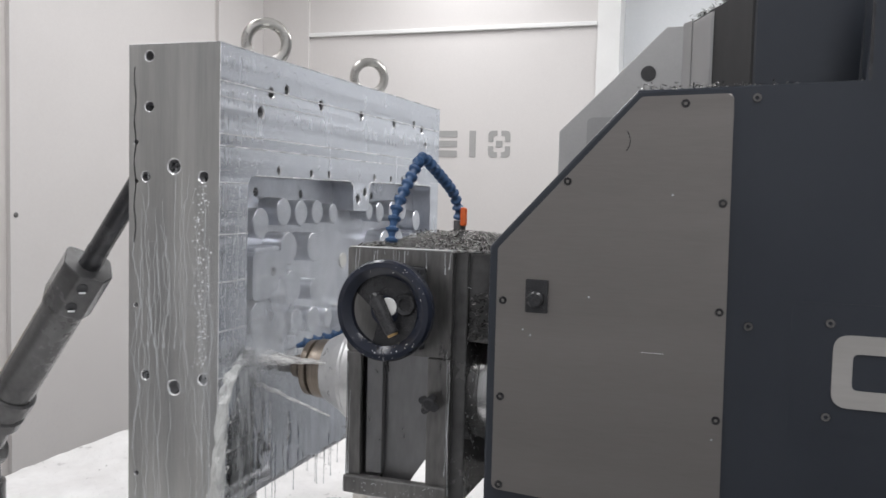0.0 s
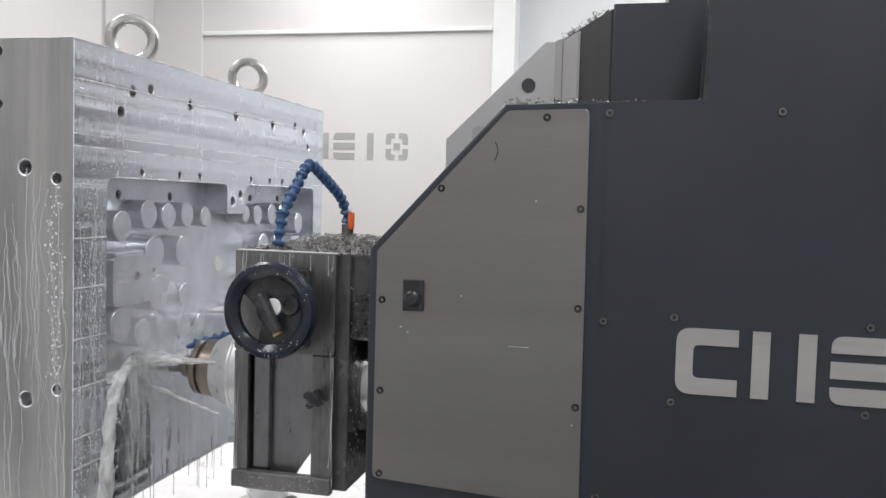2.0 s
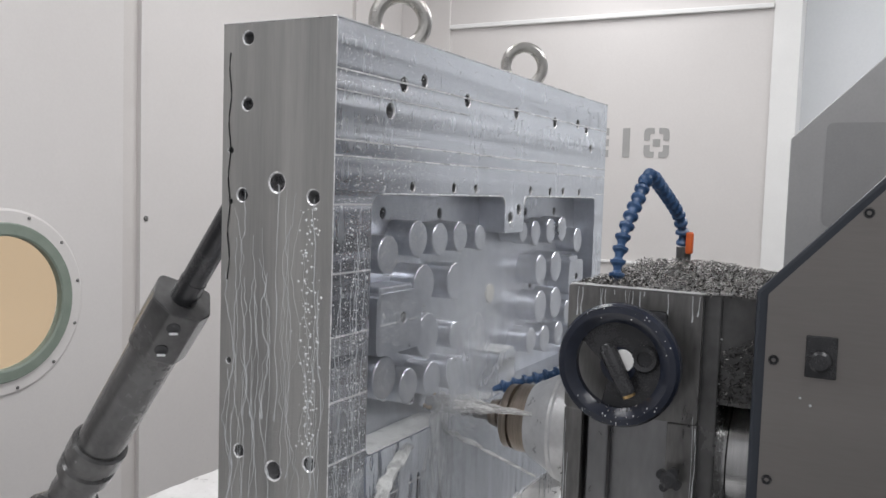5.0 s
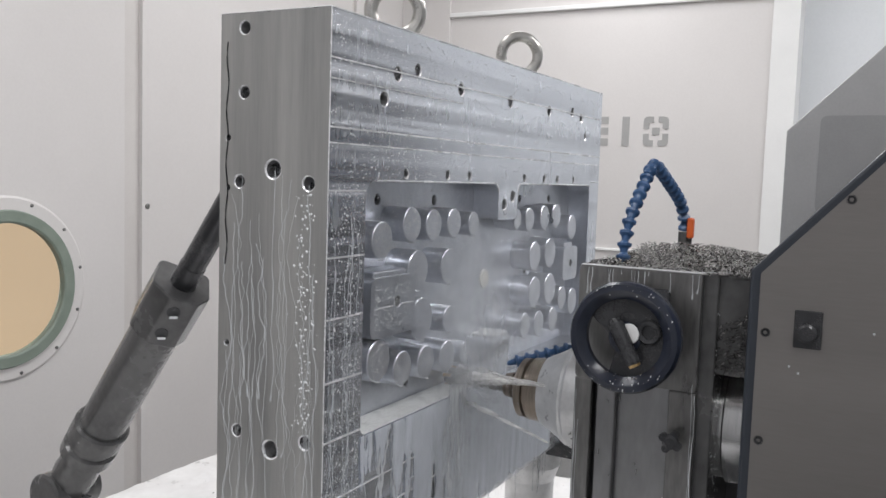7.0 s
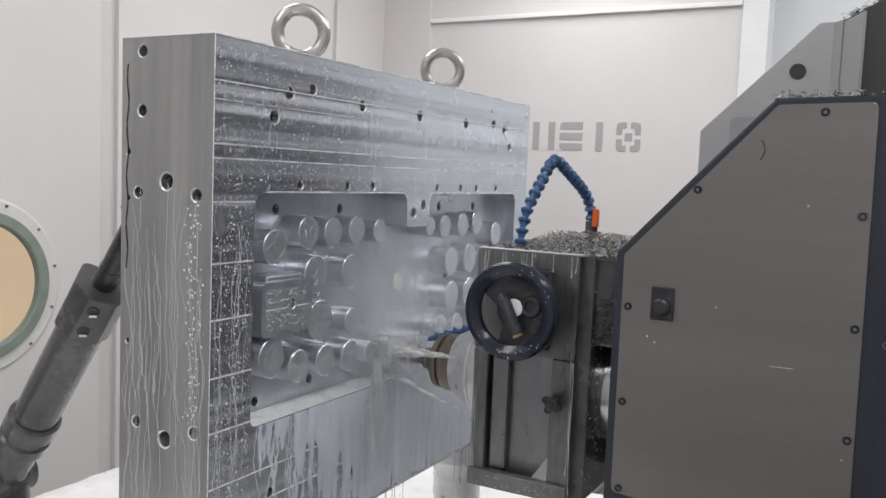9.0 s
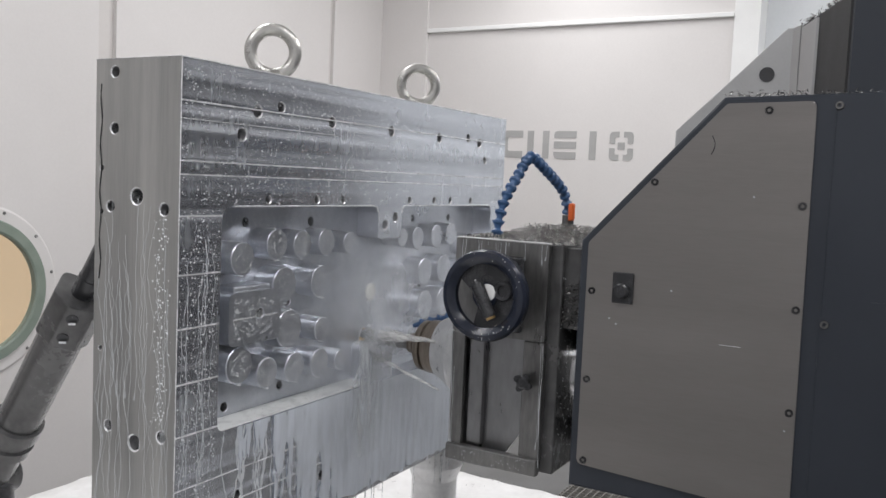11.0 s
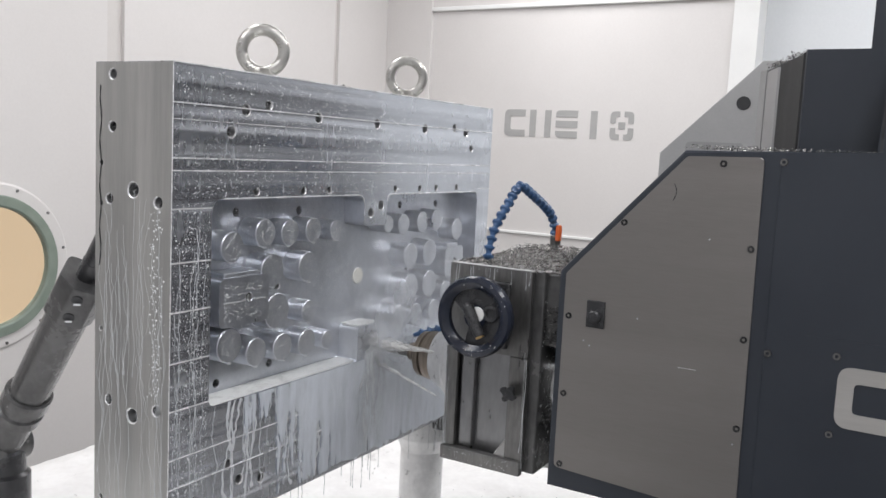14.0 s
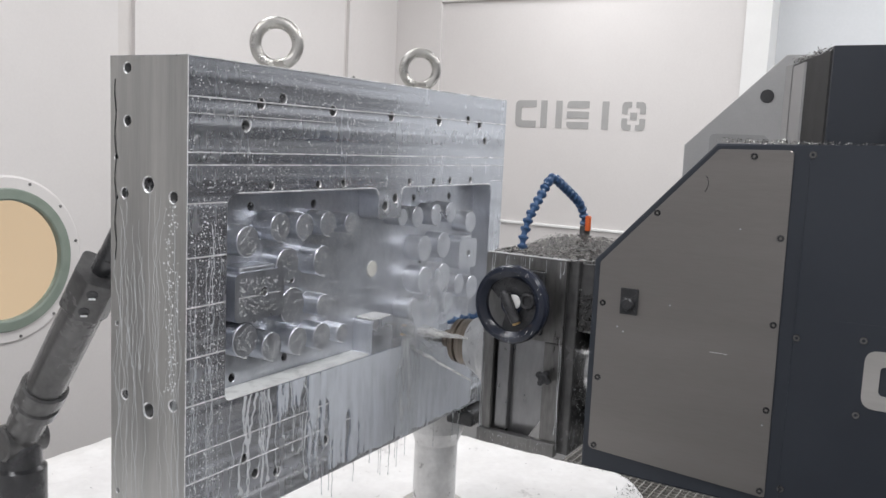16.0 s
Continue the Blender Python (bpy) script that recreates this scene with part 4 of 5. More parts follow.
    prof = [(-0.017, 0.083), (-0.019, 0.088), (-0.017, 0.098), (-0.008, 0.1025), (0.008, 0.1025), (0.015, 0.098), (0.017, 0.088), (0.015, 0.079), (0.006, 0.071), (-0.008, 0.071)]
    part("rim", ring(prof, (wx, wy, wz), (1, 0, 0), n=56), M_WHEEL, wheel)
    arc = [(wy + 0.078 * math.cos(math.radians(a)), wz + 0.078 * math.sin(math.radians(a))) for a in range(28, 297, 12)]
    part("web", plate([(wy + 0.012, wz - 0.012), *arc], "x", wx + 0.002, wx + 0.014, 0.002), M_BLACK, wheel, "dark web with an opening")
    part("web_boss", ring([(0.004, 0.012), (-0.004, 0.013), (-0.006, 0.020), (-0.002, 0.0235), (0.004, 0.0235)], (wx, wy - 0.043, wz + 0.014), (1, 0, 0), n=24), M_BLACK, wheel)
    gp = part("grip", tube([(wx - 0.010, wy + 0.017, wz + 0.028), (wx - 0.014, wy + 0.015, wz + 0.024), (wx - 0.018, wy - 0.022, wz - 0.040), (wx - 0.018, wy - 0.024, wz - 0.044)], [0.012, 0.0155, 0.0135, 0.011], n=14), M_BLACK, wheel, "folding crank grip")
    part("grip_tip", tube([(wx - 0.018, wy - 0.0235, wz - 0.043), (wx - 0.018, wy - 0.026, wz - 0.0475)], [0.0115, 0.0105], n=14), M_BRASS, gp, "brass grip end")
    part("hub_cap", turned([(0, 0.019), (0.003, 0.018)], (wx - 0.0045, wy - 0.008, wz + 0.008), (-1, 0, 0), n=20), M_WHITE, wheel, "pale hub cap")
    # spindle body behind the box
    part("spindle_body", turned([(0, 0.125), (0.10, 0.125), (0.104, 0.118), (0.14, 0.118)], (TOOL[0], -0.70, TOOL[1]), (0, 1, 0), n=48), M_SLEEVE, head, "bright spindle sleeve")
    nose = part("spindle_nose", turned([(0, 0.115), (0.062, 0.115), (0.068, 0.111), (0.074, 0.111), (0.092, 0.098), (0.135, 0.076), (0.138, 0.06)], (TOOL[0], -0.335, TOOL[1]), (0, 1, 0), n=48), M_NOSE, head, "wet pale steel spindle nose")
    # cable hose over the box: base, apex, end valve
    hose([(0.861, -0.382, 0.815), (0.866, -0.382, 0.845), (0.884, -0.384, 0.889), (0.905, -0.387, 0.916), (0.932, -0.39, 0.944), (0.957, -0.393, 0.968), (0.975, -0.394, 0.990), (1.009, -0.399, 1.009), (1.062, -0.405, 0.985), (1.124, -0.412, 0.956), (1.173, -0.418, 0.930), (1.203, -0.421, 0.901), (1.216, -0.422, 0.866)], head, 0.0122)
    part("valve", turned([(0, 0.012), (0.018, 0.012), (0.022, 0.016), (0.05, 0.016)], (1.218, -0.424, 0.806), (0, 0, 1), n=16), M_BOX, head)
    part("valve_lever", box((1.192, -0.447, 0.842), (1.212, -0.432, 0.890), 0.005, segments=3), M_ORANGE, head, "orange valve lever")
    hose([(1.16, -0.335, 0.60), (1.13, -0.29, 0.595), (1.09, -0.24, 0.585), (1.05, -0.19, 0.572), (1.01, -0.14, 0.556), (0.99, -0.105, 0.545)], head, 0.012)
    part("nozzle_tip", tube([(0.99, -0.105, 0.545), (0.98, -0.085, 0.538)], [0.009, 0.005], n=10), M_BLUE, head)
    return head


def hose(points, parent, r):
    """A jointed coolant hose: a string of flared links."""
    pts = [Vector(q) for q in points]
    h = part("coolant_hose", tube(pts, r * 0.6, n=8), M_BLUE, parent, "blue jointed coolant hose")
    length, step, want = 0.0, r * 2.0, 0.0
    for a, c in zip(pts, pts[1:]):
        d = (c - a).length
        while want <= length + d:
            q, way = a + (c - a) * ((want - length) / d), (c - a).normalized()
            part("hose_link", turned([(-1.1 * r, 0.6 * r), (-0.8 * r, 0.62 * r), (-0.35 * r, 0.8 * r), (0.05 * r, 1.18 * r), (0.5 * r, 1.22 * r), (0.55 * r, 0.9 * r), (0.9 * r, 0.6 * r)], q, way, n=14), M_BLUE, h)
            want += step
        length += d
    return h


HEAD = build_head()


def build_tool():
    """The cutter with its holder; it turns about the spindle's axis."""
    tool = part("cutter", turned([(0, 0.019), (0.006, 0.021), (0.05, 0.021), (0.055, 0.017), (0.16, 0.018)], (0, 0.055, 0), (0, -1, 0), n=20), M_BOX, HEAD, "milling cutter")
    part("holder", turned([(0, 0.026), (0.035, 0.034), (0.038, 0.058), (0.043, 0.066), (0.058, 0.067), (0.060, 0.060), (0.066, 0.060), (0.068, 0.070), (0.098, 0.071), (0.10, 0.066)], (0, -0.10, 0), (0, -1, 0), n=40), M_RUSTY, tool, "brown stained tool holder")
    for k in range(4):
        a = math.pi / 2 * k
        part("insert", insert_mesh(a), M_BRASS, tool)
    return tool


def insert_mesh(a):
    bm = box((0.012, 0.036, -0.004), (0.0235, 0.057, 0.004), 0.001)
    bmesh.ops.rotate(bm, verts=bm.verts, cent=(0, 0, 0), matrix=Matrix.Rotation(a, 3, "Y"))
    return bm


CUTTER = build_tool()


def ribbon(points, widths, normal, lift, bm):
    """A thin raised trickle along points on a face."""
    normal = Vector(normal)
    last = None
    for k, (q, w) in enumerate(zip(points, widths)):
        q = Vector(q)
        way = (Vector(points[min(k + 1, len(points) - 1)]) - Vector(points[max(k - 1, 0)])).normalized()
        side = way.cross(normal).normalized() * w / 2
        row = [bm.verts.new(q - side), bm.verts.new(q + normal * lift), bm.verts.new(q + side)]
        if last:
            for j in (0, 1):
                bm.faces.new((last[j], last[j + 1], row[j + 1], row[j]))
        last = row


def trickle(u, top, bottom, at, normal, width, bm, wander=0.006):
    n = max(6, int((top - bottom) / 0.008))
    seed, pts, ws = random.uniform(0, 99), [], []
    for k in range(n + 1):
        z = top + (bottom - top) * k / n
        pts.append(at(u + wander * 2 * noise.noise((seed, z * 9, 0)) + wander * 0.7 * noise.noise((seed, z * 45, 5)), z))
        ws.append(width * (0.6 + 0.5 * noise.noise((seed, z * 14, 9)) + (0.8 if k >= n - 1 else 0)))
    ribbon(pts, ws, normal, 0.0005, bm)


# ---------------------------------------------------------------- chips
def chip_heap(name, label, count, place, category="metal chips", mat=None):
    """Curled chips heaped up, as one mass."""
    bm = bmesh.new()
    for _ in range(count):
        q, way = place()
        r, w, turns = random.uniform(0.004, 0.0085), random.uniform(0.0012, 0.0026), random.uniform(0.12, 0.34)
        turn = Euler((math.pi / 2 + random.gauss(0, 0.45), random.gauss(0, 0.35), random.uniform(0, 6.3))).to_matrix()
        last, n = None, 6
        for k in range(n + 1):
            a = 2 * math.pi * turns * k / n
            p = Vector((r * math.sin(a - math.pi * turns), r * math.cos(a - math.pi * turns) - r, 0.002 * k / n))
            pair = [bm.verts.new(q + turn @ (p + Vector((0, 0, s * w)))) for s in (-0.5, 0.5)]
            if last:
                bm.faces.new((last[0], last[1], pair[1], pair[0]))
            last = pair
    ob = mesh_object(name, bm, mat or M_CHIP)
    return tagged(ob, label, category, kind="stuff")


def on_box():
    x, y = random.uniform(0.765, 1.265), random.uniform(-0.64, -0.33)
    h = 0.010 + 0.020 * max(0, 1 - ((x - 1.12) ** 2 + (y + 0.45) ** 2) / 0.03) + 0.006 * noise.noise((x * 30, y * 30, 0))
    edge = min(1, (x - 0.758) / 0.04, (-0.325 - y) / 0.03)
    return Vector((x, y, 0.806 + random.uniform(0, max(0.003, h * edge)))), None


def by_rear():
    f = random.random() ** 0.6
    return Vector((0.797 - random.uniform(0, 0.012), -0.572 - 0.09 * f, random.uniform(0.625, 0.70 + 0.05 * f))), None


def on_housing():
    y = random.uniform(-1.30, -0.92)
    return Vector((random.uniform(0.725, 0.82), y, 1.124 + random.uniform(0, 0.010))), None


def on_slide():
    f = random.random()
    return Vector((1.30 - 0.30 * f, -0.972 - 0.118 * f - random.uniform(0, 0.05), 1.358 + random.uniform(0, 0.016) * random.random())), None


def on_wheel():
    a = random.uniform(-2.2, -0.9)
    return Vector((0.69 + random.uniform(-0.012, 0.012), -0.443 + 0.078 * math.cos(a), 0.686 + 0.076 * math.sin(a) + random.uniform(0, 0.006))), None


def on_nose():
    return Vector((0.845 + random.uniform(-0.01, 0.03), random.uniform(-0.33, -0.285), random.uniform(0.39, 0.46))), None


def box_trickles():
    bm = bmesh.new()
    for _ in range(15):
        u = random.uniform(-0.555, -0.332)
        trickle(u, 0.802, random.uniform(0.745, 0.795), lambda y, z: (0.7595, y, z), (-1, 0, 0), random.uniform(0.0012, 0.0026), bm, 0.003)
    return tagged(mesh_object("coolant_trickles", bm, M_DRIP), "dried pale coolant trickles on the spindle box", "coolant", kind="stuff")


def head_drops():
    """Coolant drops clinging to the handwheel, the box's back and its rails."""
    bm = bmesh.new()

    def bead(q, normal, r, long=1.0):
        n = Vector(normal)
        turn = n.to_track_quat("Z", "Y")
        rim = [bm.verts.new(Vector(q) + turn @ Vector((r * math.cos(a), r * math.sin(a), 0)) * 1.0) for a in [2 * math.pi * k / 6 for k in range(6)]]
        for v in rim:
            v.co.z = q[2] + (v.co.z - q[2]) * long
        tip = bm.verts.new(Vector(q) + n * r * 0.55)
        for k in range(6):
            bm.faces.new((rim[k], rim[(k + 1) % 6], tip))

    for _ in range(45):
        a, r = random.choice((random.gauss(1.9, 0.5), random.gauss(-1.6, 0.5))), random.uniform(0.082, 0.098)
        bead((0.6715, -0.443 + r * math.cos(a), 0.686 + r * math.sin(a)), (-1, 0, 0), random.uniform(0.0003, 0.0010), random.uniform(1, 2.5))
    for _ in range(190):
        x = random.gauss(0.845, 0.03)
        bead((max(0.788, x), -0.5865, random.uniform(0.32, 0.79)), (0, -1, 0), random.uniform(0.0005, 0.0016), random.uniform(1, 2.5))
    for _ in range(40):
        bead((0.7475, random.uniform(-0.55, -0.335), random.uniform(0.285, 0.314)), (-1, 0, 0), random.uniform(0.0004, 0.001), random.uniform(1, 2))
    return tagged(mesh_object("coolant_drops", bm, M_DROP, angle=180), "coolant drops clinging to the spindle box and handwheel", "coolant", kind="stuff")


def corner_trickles():
    bm = bmesh.new()
    for u, top, low, w in ((-0.5585, 0.58, 0.30, 0.003), (-0.553, 0.60, 0.34, 0.0016), (-0.331, 0.56, 0.31, 0.003), (-0.336, 0.50, 0.31, 0.002)):
        trickle(u, top, low, lambda y, z: (0.7588, y, z), (-1, 0, 0), w, bm, 0.002)
    return tagged(mesh_object("coolant_trickles", bm, M_DRIP), "coolant trickles down the spindle box's corners", "coolant", kind="stuff")


CHIPS = [
    head_drops(),
    corner_trickles(),
    chip_heap("chip_heap", "dark curled steel chips heaped on the spindle box", 7500, on_box),
    chip_heap("chip_heap", "wet dark steel chips caught behind the spindle box", 420, by_rear),
    chip_heap("chip_heap", "steel chips lying along the housing's top edge", 420, on_housing, mat=M_CHIP_PALE),
    chip_heap("chip_heap", "steel chips lying on the slide cover", 420, on_slide),
    chip_heap("chip_heap", "wet steel chips lying in the handwheel's rim", 90, on_wheel),
    chip_heap("chip_heap", "dark chips sticking to the spindle nose", 70, on_nose),
    box_trickles(),
]


# ---------------------------------------------------------------- coolant on the block
def coolant_marks():
    side, front = (lambda u, z: (-0.0002, u, z)), (lambda u, z: (u, -0.0002, z))
    bm = bmesh.new()
    for k in range(30):
        u = 0.012 + 0.0075 * k + random.uniform(-0.008, 0.008)
        trickle(min(0.236, max(0.01, u)), random.uniform(0.62, 1.0), random.choice((0.18, 0.18, 0.19, 0.3, 0.45, 0.55)), side, (-1, 0, 0), random.choice((0.0012, 0.0018, 0.0024, 0.0034)), bm, random.uniform(0.004, 0.012))
    tagged(mesh_object("coolant_trickles", bm, M_DRIP), "pale coolant trickles down the block's side", "coolant", kind="stuff")
    bm = bmesh.new()
    for _ in range(9):
        trickle(random.uniform(0.012, 0.108), random.uniform(0.5, 0.92), random.uniform(0.19, 0.42), front, (0, -1, 0), random.uniform(0.0014, 0.0026), bm, 0.008)
    for _ in range(34):
        top = random.uniform(1.0, 1.235)
        trickle(random.uniform(0.012, 1.45), top, top - random.uniform(0.015, 0.06) if top > 1.03 else 0.968, front, (0, -1, 0), random.uniform(0.0008, 0.0018), bm, 0.003)
    for k in range(36):
        trickle(0.13 + 0.5 * random.random() ** 1.2, 0.473, random.uniform(0.18, 0.38), front, (0, -1, 0), random.choice((0.003, 0.004, 0.005, 0.007, 0.010)), bm, random.uniform(0.006, 0.016))
    tagged(mesh_object("coolant_trickles", bm, M_DRIP), "pale coolant trickles down the block's face", "coolant", kind="stuff")
    # drops
    bm = bmesh.new()

    def drop(q, normal, r):
        n = Vector(normal)
        turn = n.to_track_quat("Z", "Y")
        rings = [[bm.verts.new(Vector(q) + turn @ Vector((r * c * math.cos(a), r * c * math.sin(a), r * 0.5 * s))) for a in [2 * math.pi * k / 6 for k in range(6)]] for c, s in ((1, 0), (0.7, 0.7))]
        tip = bm.verts.new(Vector(q) + n * r * 0.5)
        for k in range(6):
            bm.faces.new((rings[0][k], rings[0][(k + 1) % 6], rings[1][(k + 1) % 6], rings[1][k]))
            bm.faces.new((rings[1][k], rings[1][(k + 1) % 6], tip))

    for _ in range(3600):
        x, z = random.uniform(0.005, 1.46), random.uniform(0.96, 1.24)
        drop((x, -0.0002, z), (0, -1, 0), random.uniform(0.0007, 0.0014) if random.random() < 0.85 else random.uniform(0.0014, 0.0023))
    for _ in range(1000):
        drop((random.uniform(0.005, 0.114), -0.0002, random.uniform(0.2, 0.95)), (0, -1, 0), random.uniform(0.0007, 0.0014) if random.random() < 0.85 else random.uniform(0.0014, 0.0023))
    for _ in range(8000):
        drop((random.uniform(0.13, 1.37), DEEP - 0.0002, random.uniform(0.6, 0.94)), (0, -1, 0), random.uniform(0.0007, 0.0014) if random.random() < 0.85 else random.uniform(0.0014, 0.0023))
    for x, z, r in BOSSES:
        for _ in range(70):
            a, f = random.uniform(0, 6.3), r * 0.9 * math.sqrt(random.random())
            drop((x + f * math.cos(a), 0.0098, z + f * math.sin(a)), (0, -1, 0), random.uniform(0.0008, 0.0020))
    # big pale drops under each boss, shaped to stand in for its glint
    for x, z, r in BOSSES:
        for k in range(3):
            drop((x + random.gauss(0, 0.004), 0.008 + 0.004 * k, z - r - 0.0005), (0, -0.3, -1), random.uniform(0.003, 0.0055))
    for _ in range(420):
        x, z = random.choice(((0.234, 0.711), (1.25, 0.722)))
        drop((x + random.uniform(-0.07, 0.06), 0.0038, z + random.uniform(-0.045, 0.045)), (0, -1, 0), random.uniform(0.0008, 0.0020))
    for x, z, r in BOSSES:
        for _ in range(60):
            a = random.uniform(0.6, 3.6)
            drop((x + r * math.cos(a), random.uniform(0.014, DEEP), z + r * math.sin(a)), (math.cos(a), 0, math.sin(a)), random.uniform(0.0008, 0.0020))
    for _ in range(170):
        drop((-0.0002, random.gauss(0.045, 0.012), random.uniform(0.5, 0.93)), (-1, 0, 0), random.uniform(0.001, 0.003))
    tagged(mesh_object("coolant_drops", bm, M_DROP, angle=180), "coolant drops spattered over the steel block", "coolant", kind="stuff")
    # pool along the pocket's lower ledge
    bm = bmesh.new()
    poly = rounded([(0.122, 0.0005), (0.688, 0.0005), (0.688, DEEP - 0.002), (0.122, DEEP - 0.002)], 0.006)
    plate(poly, "z", 0.4752, 0.4800, 0.0018, bm)
    plate(rounded([(0.702, 0.001), (0.798, 0.001), (0.798, DEEP - 0.002), (0.702, DEEP - 0.002)], 0.006), "z", 0.5752, 0.579, 0.0015, bm)
    tagged(mesh_object("coolant_pool", bm, M_MILK), "milky coolant lying on the pocket's ledge", "coolant", kind="stuff")


coolant_marks()


def on_table():
    x, y = random.uniform(-0.6, TX - 0.1), random.uniform(TY + 0.1, 1.6)
    return Vector((x, y, TABLE + foam_height(x, y) + 0.002)), None


def on_corner():
    while True:
        x, y = random.uniform(1.2, TX), random.uniform(TY, 0.5)
        d = inside_table(x, y)
        if 0.004 < d < 0.12 and random.random() < (1 - d / 0.13) ** 1.5:
            edge = d / 0.14
            return Vector((x, y, TABLE + foam_height(x, y) * (0.4 + 0.6 * edge) - 0.085 * (1 - edge) ** 2.5 + random.uniform(0, 0.006))), None


chip_heap("chip_heap", "wet dark chips along the table's rounded corner", 1500, on_corner)
chip_heap("scattered_chips", "dark steel chips scattered in the foam on the table", 260, on_table)


def falling_sheet(name, label, x0, x1, top, bottom, mat, ragged, lift=0.004):
    """A thin ragged sheet running down the block's face, about the cutter's place."""
    bm = bmesh.new()
    nx, nz = 180, 30
    seed = random.uniform(0, 50)
    grid = []
    for i in range(nx + 1):
        f = i / nx
        x = x0 + (x1 - x0) * f
        low = bottom + ragged * (0.5 + noise.noise((seed, x * 25, 0)))
        row = []
        for j in range(nz + 1):
            z = top + (low - top) * j / nz
            row.append(bm.verts.new((x + 0.006 * noise.noise((x * 20, z * 12, seed)), -lift - 0.0012 * (0.5 + noise.noise((x * 40, z * 8, seed))), z)))
        grid.append(row)
    for a, c in zip(grid, grid[1:]):
        for j in range(nz):
            bm.faces.new((a[j], c[j], c[j + 1], a[j + 1]))
    return tagged(mesh_object(name, bm, mat), label, "coolant", kind="stuff")


def jet(name, label, start, end, r0, r1, mat, layers=3):
    """A jet that opens out: cones one within another, torn at their rims."""
    bm = bmesh.new()
    a, c = Vector(start), Vector(end)
    for layer in range(layers):
        g = (layer + 1) / layers
        seed = Vector((7.0 * layer, 3.0, 0))
        pts = [a + (c - a) * (k / 16) * (1 - 0.12 * layer) for k in range(17)]
        n0 = len(bm.verts)
        tube(pts, [g * (r0 + (r1 - r0) * (k / 16) ** 1.2) for k in range(17)], bm, n=12)
        for v in list(bm.verts)[n0:]:
            f = (v.co - a).length / (c - a).length
            v.co += Vector((noise.noise(v.co * 50 + seed), 0.4 * noise.noise(v.co * 50 + seed + Vector((9, 0, 0))), noise.noise(v.co * 50 + seed + Vector((0, 9, 0))))) * 0.012 * f * g
    return tagged(mesh_object(name, bm, mat), label, "coolant jet", kind="stuff")


def curtain(name, label, top, low, w0, w1, mat, layers=3):
    """Coolant falling in thin wavy curtains one behind another."""
    bm = bmesh.new()
    a, c = Vector(top), Vector(low)
    for layer in range(layers):
        seed, last = 11.0 * layer, None
        for j in range(25):
            f = j / 24
            mid = Vector((a.x + (c.x - a.x) * f, a.y + (c.y - a.y) * f - 0.010 * layer, a.z + (c.z - a.z) * f))
            w = w0 + (w1 - w0) * f
            row = []
            for k in range(9):
                u = k / 8 - 0.5
                row.append(bm.verts.new(mid + Vector((u * w * (1 + 0.3 * noise.noise((seed, f * 4, 0))) + 0.012 * noise.noise((seed, f * 5, 2)), 0.006 * noise.noise((u * 6, f * 9, seed)) - 0.004 * math.cos(u * 3), 0))))
            if last:
                for k in range(8):
                    bm.faces.new((last[k], last[k + 1], row[k + 1], row[k]))
            last = row
    return tagged(mesh_object(name, bm, mat), label, "coolant", kind="stuff")


def stream(name, label, way, widths, mat, layers=2):
    """Coolant running along a bent way in thin wavy ribbons one behind another."""
    bm = bmesh.new()
    pts = [Vector(q) for q in way]
    for layer in range(layers):
        seed, last = 13.0 * layer, None
        for j in range(37):
            f = j / 36 * (len(pts) - 1)
            k = min(int(f), len(pts) - 2)
            q, along = pts[k].lerp(pts[k + 1], f - k), (pts[min(k + 2, len(pts) - 1)] - pts[max(k - 1, 0)]).normalized()
            across = Vector((along.z, 0, -along.x)).normalized()
            w = (widths[k] + (widths[k + 1] - widths[k]) * (f - k)) * (1 + 0.45 * noise.noise((seed, j * 0.35, 0)))
            q = q + across * 0.012 * noise.noise((seed, j * 0.3, 4)) + Vector((0, -0.008 * layer, 0))
            row = [bm.verts.new(q + across * w * u + Vector((0, 0.012 * (abs(u) * 2) ** 2 + 0.005 * noise.noise((u * 6, j * 0.5, seed)), 0))) for u in (-0.5, -0.35, -0.18, 0, 0.18, 0.35, 0.5)]
            if last:
                for i in range(6):
                    bm.faces.new((last[i], last[i + 1], row[i + 1], row[i]))
            last = row
        for _ in range(16):
            q = pts[-1].lerp(random.choice(pts[2:]), random.random()) + Vector((random.gauss(0, 0.03), -abs(random.gauss(0, 0.015)), random.gauss(0, 0.02)))
            turned([(-0.004, 0.0008), (0, 0.0022), (0.004, 0.0008)], q, (random.gauss(0, 0.3), 0, 1), bm, n=6)
    return tagged(mesh_object(name, bm, mat), label, "coolant", kind="stuff")


def mist_sheets(sheets, mat, label):
    """Hanging mist in thin sheets before the face."""
    bm = bmesh.new()
    for k, (y, rx, rz, cx, cz) in enumerate(sheets):
        n = 28
        mid = bm.verts.new((cx, y, cz))
        rings = [[bm.verts.new((cx + rx * g * math.cos(2 * math.pi * j / n), y + 0.01 * noise.noise((j * 0.5, g * 3, k)), cz + rz * g * math.sin(2 * math.pi * j / n))) for j in range(n)] for g in (0.5, 1.0)]
        for j in range(n):
            bm.faces.new((mid, rings[0][j], rings[0][(j + 1) % n]))
            bm.faces.new((rings[0][j], rings[1][j], rings[1][(j + 1) % n], rings[0][(j + 1) % n]))
    return tagged(mesh_object("coolant_mist", bm, mat), label, "coolant mist", kind="stuff")


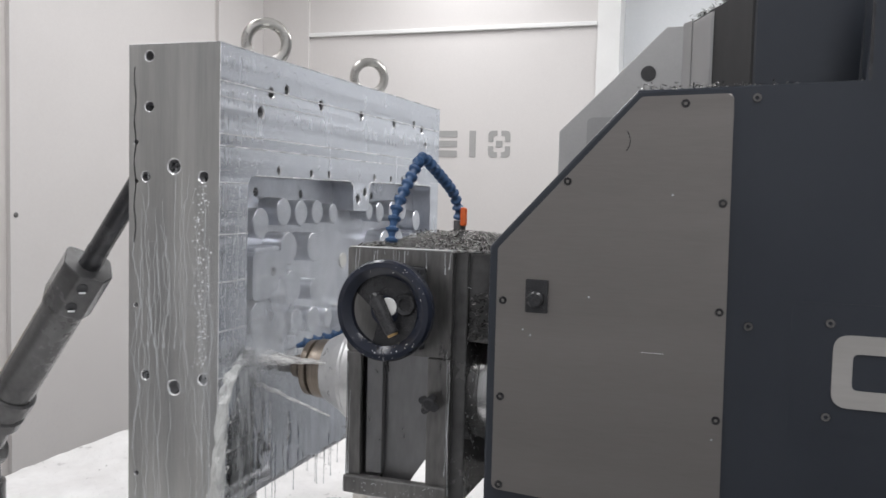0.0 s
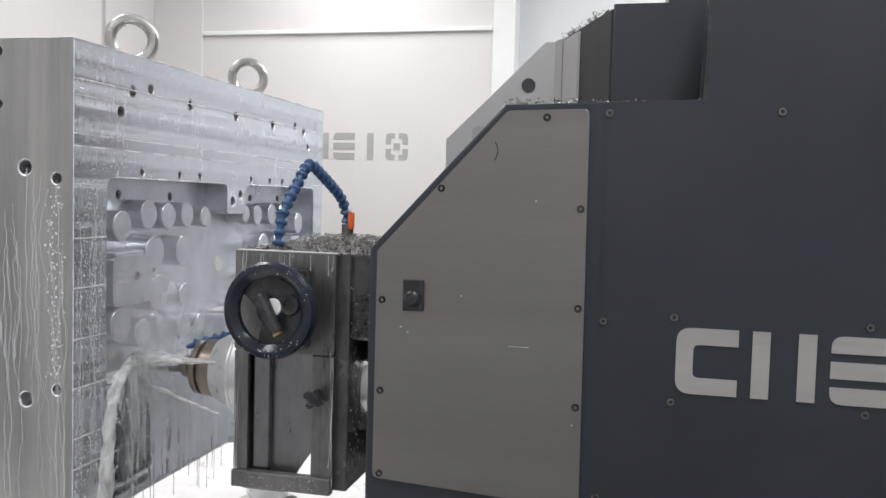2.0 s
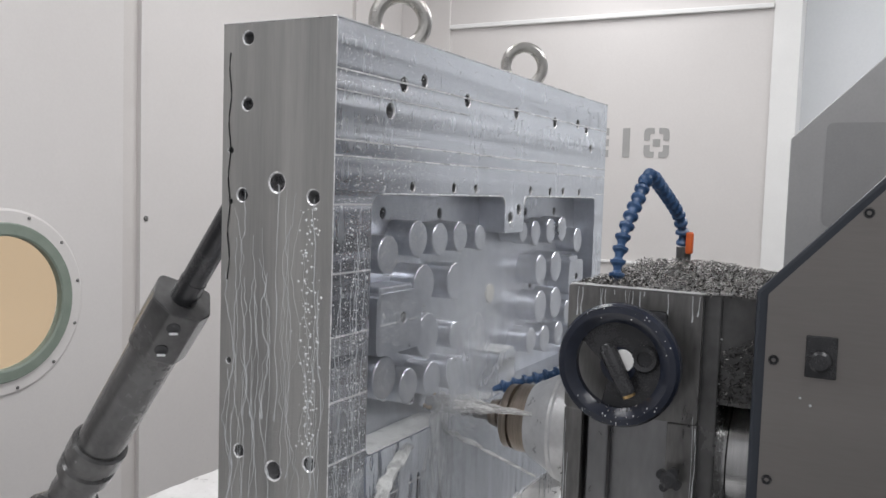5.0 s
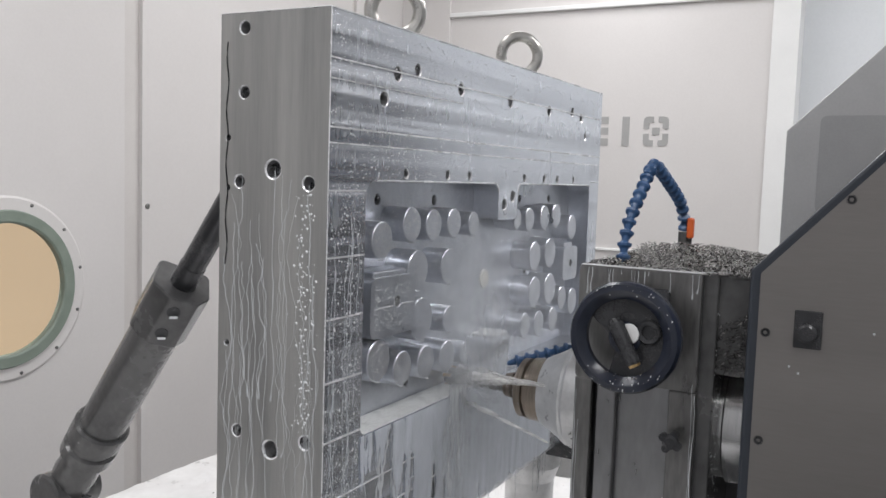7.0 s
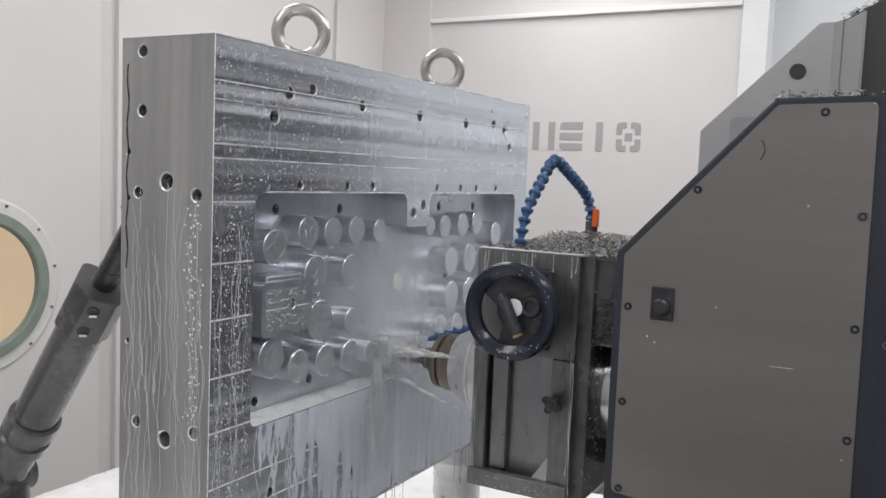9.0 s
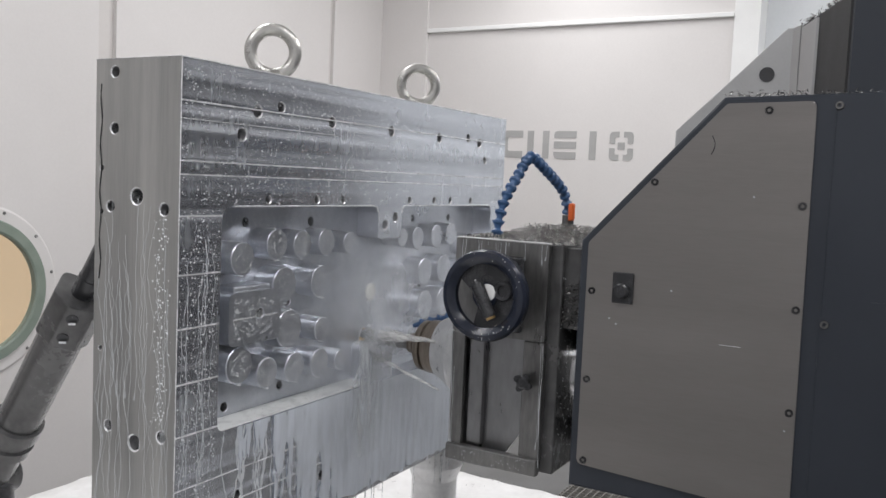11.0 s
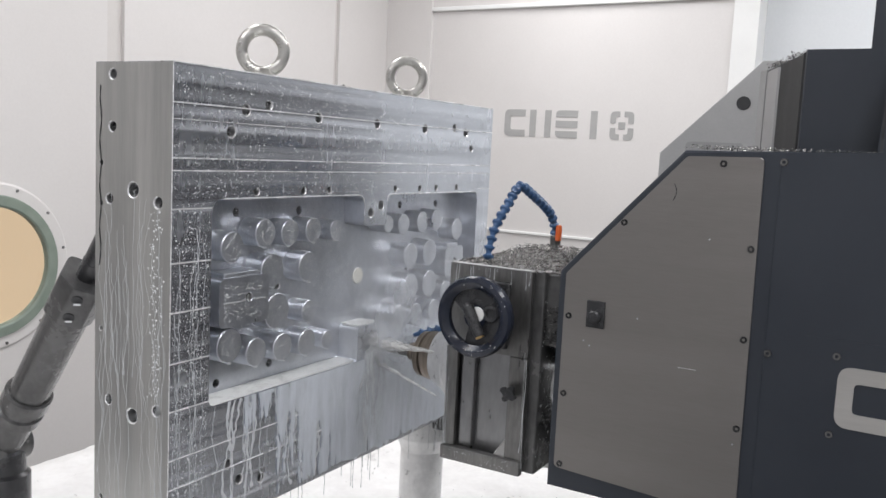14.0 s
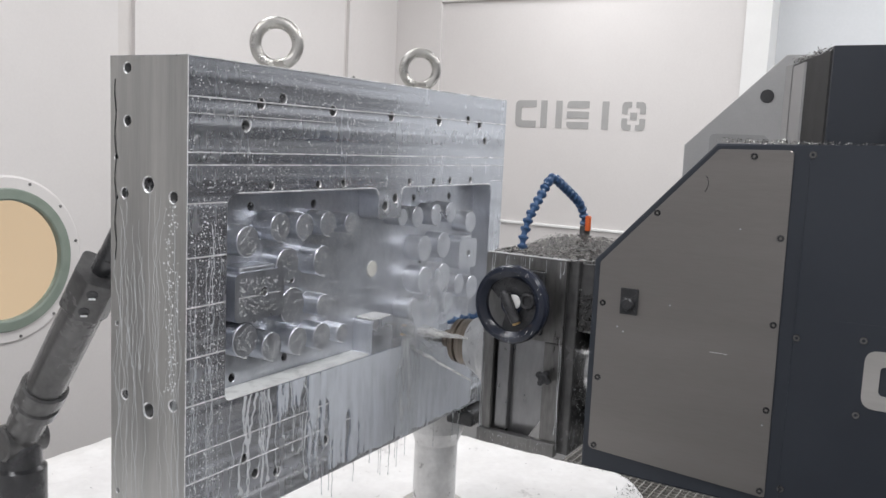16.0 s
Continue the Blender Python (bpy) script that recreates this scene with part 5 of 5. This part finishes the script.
def mist(count):
    """Fine drops hanging about the cutter."""
    bm = bmesh.new()
    for _ in range(count):
        q = Vector((random.gauss(0.93, 0.09), -abs(random.gauss(0, 0.06)) - 0.006, 0.48 + random.gauss(0, 0.075)))
        r = random.uniform(0.0004, 0.0010)
        vs = [bm.verts.new(q + Vector(d) * r) for d in ((1, 1, 1), (-1, -1, 1), (-1, 1, -1), (1, -1, -1))]
        for f in ((0, 1, 2), (0, 3, 1), (0, 2, 3), (1, 3, 2)):
            bm.faces.new([vs[k] for k in f])
    return tagged(mesh_object("coolant_mist", bm, M_DRIP), "fine coolant drops flying about the cutter", "coolant mist", kind="stuff")


def threads():
    """Coolant running off the block's lower edge in threads."""
    bm = bmesh.new()
    for _ in range(20):
        x, n = random.uniform(0.3, 1.12), random.uniform(0.02, 0.11)
        tube([(x + 0.004 * noise.noise((x * 50, k, 0)), 0.004, 0.177 - n * k / 6) for k in range(7)], [0.0016, 0.0012, 0.001, 0.0009, 0.0009, 0.001, 0.0015], bm, n=5)
    return tagged(mesh_object("coolant_threads", bm, M_DRIP), "threads of coolant dripping off the block's lower edge", "coolant", kind="stuff")


THREADS = threads()
FILM = falling_sheet("coolant_film", "milky coolant film running down the block's lower face", 0.12, 1.135, 0.474, 0.180, M_FILM, 0.012, 0.002)
GUSH = stream("coolant_stream", "white coolant stream running off the ledge beside the cutter",
              [(0.90, -0.012, 0.535), (0.84, -0.02, 0.515), (0.775, -0.03, 0.485), (0.75, -0.035, 0.44), (0.738, -0.035, 0.37), (0.732, -0.035, 0.28), (0.728, -0.03, 0.18)],
              [0.014, 0.02, 0.024, 0.03, 0.034, 0.04, 0.05], M_GUSH)
SPRAY = [
    curtain("coolant_stream", "coolant running off below the cutter", (0.90, -0.008, 0.52), (0.87, -0.01, 0.19), 0.10, 0.17, M_STREAM, 1),
    jet("coolant_jet", "fine white coolant jet from the spindle nose to the cutter", (0.87, -0.225, 0.528), (0.865, 0.01, 0.527), 0.0035, 0.024, M_SPRAY, 2),
    jet("coolant_jet", "thin coolant jet below the cutter", (0.87, -0.235, 0.405), (0.90, 0.0, 0.465), 0.0022, 0.007, M_SPRAY, 1),
    mist_sheets([(-0.06, 0.58, 0.40, 1.0, 0.57)], M_VEIL, "pale coolant mist hanging before the block"),
    mist_sheets([(-0.09, 0.95, 0.50, 1.05, 0.60), (-0.03, 0.8, 0.46, 0.90, 0.62)], M_HAZE, "thin coolant haze drifting before the block"),
    mist(1800),
]


# ---------------------------------------------------------------- what moves
def motions():
    for ob in (HEAD, *CHIPS, *SPRAY):
        walk(ob, [(t, pose(dx, 0, dz)) for t, dx, dz in HEAD_ROWS])
    for ob in (FILM, THREADS):
        walk(ob, [(t, pose(max(0.0, 0.55 * (dx + 0.33)) + 0.5 * min(0.0, dx + 0.6), 0, 0)) for t, dx, dz in HEAD_ROWS])
    # the stream goes with the cutter, then stays behind, breaks off and falls to the table
    gush = [(t, pose(min(dx, -0.635), 0, dz - 0.05 * min(1.0, max(0.0, (t - 3.5) / 1.5)))) for t, dx, dz in HEAD_ROWS if t <= 4.6]
    low = gush[-1][1].translation
    walk(GUSH, [*gush, (5.2, pose(low.x, low.y, low.z - 0.12)), (6.2, pose(low.x, low.y, low.z - 0.95)), (16.0, pose(low.x, low.y, low.z - 0.95))])
    walk(CUTTER, [(0.2 * k, pose(TOOL[0], 0, TOOL[1], 0, 75 * k % 360, 0)) for k in range(81)])


motions()
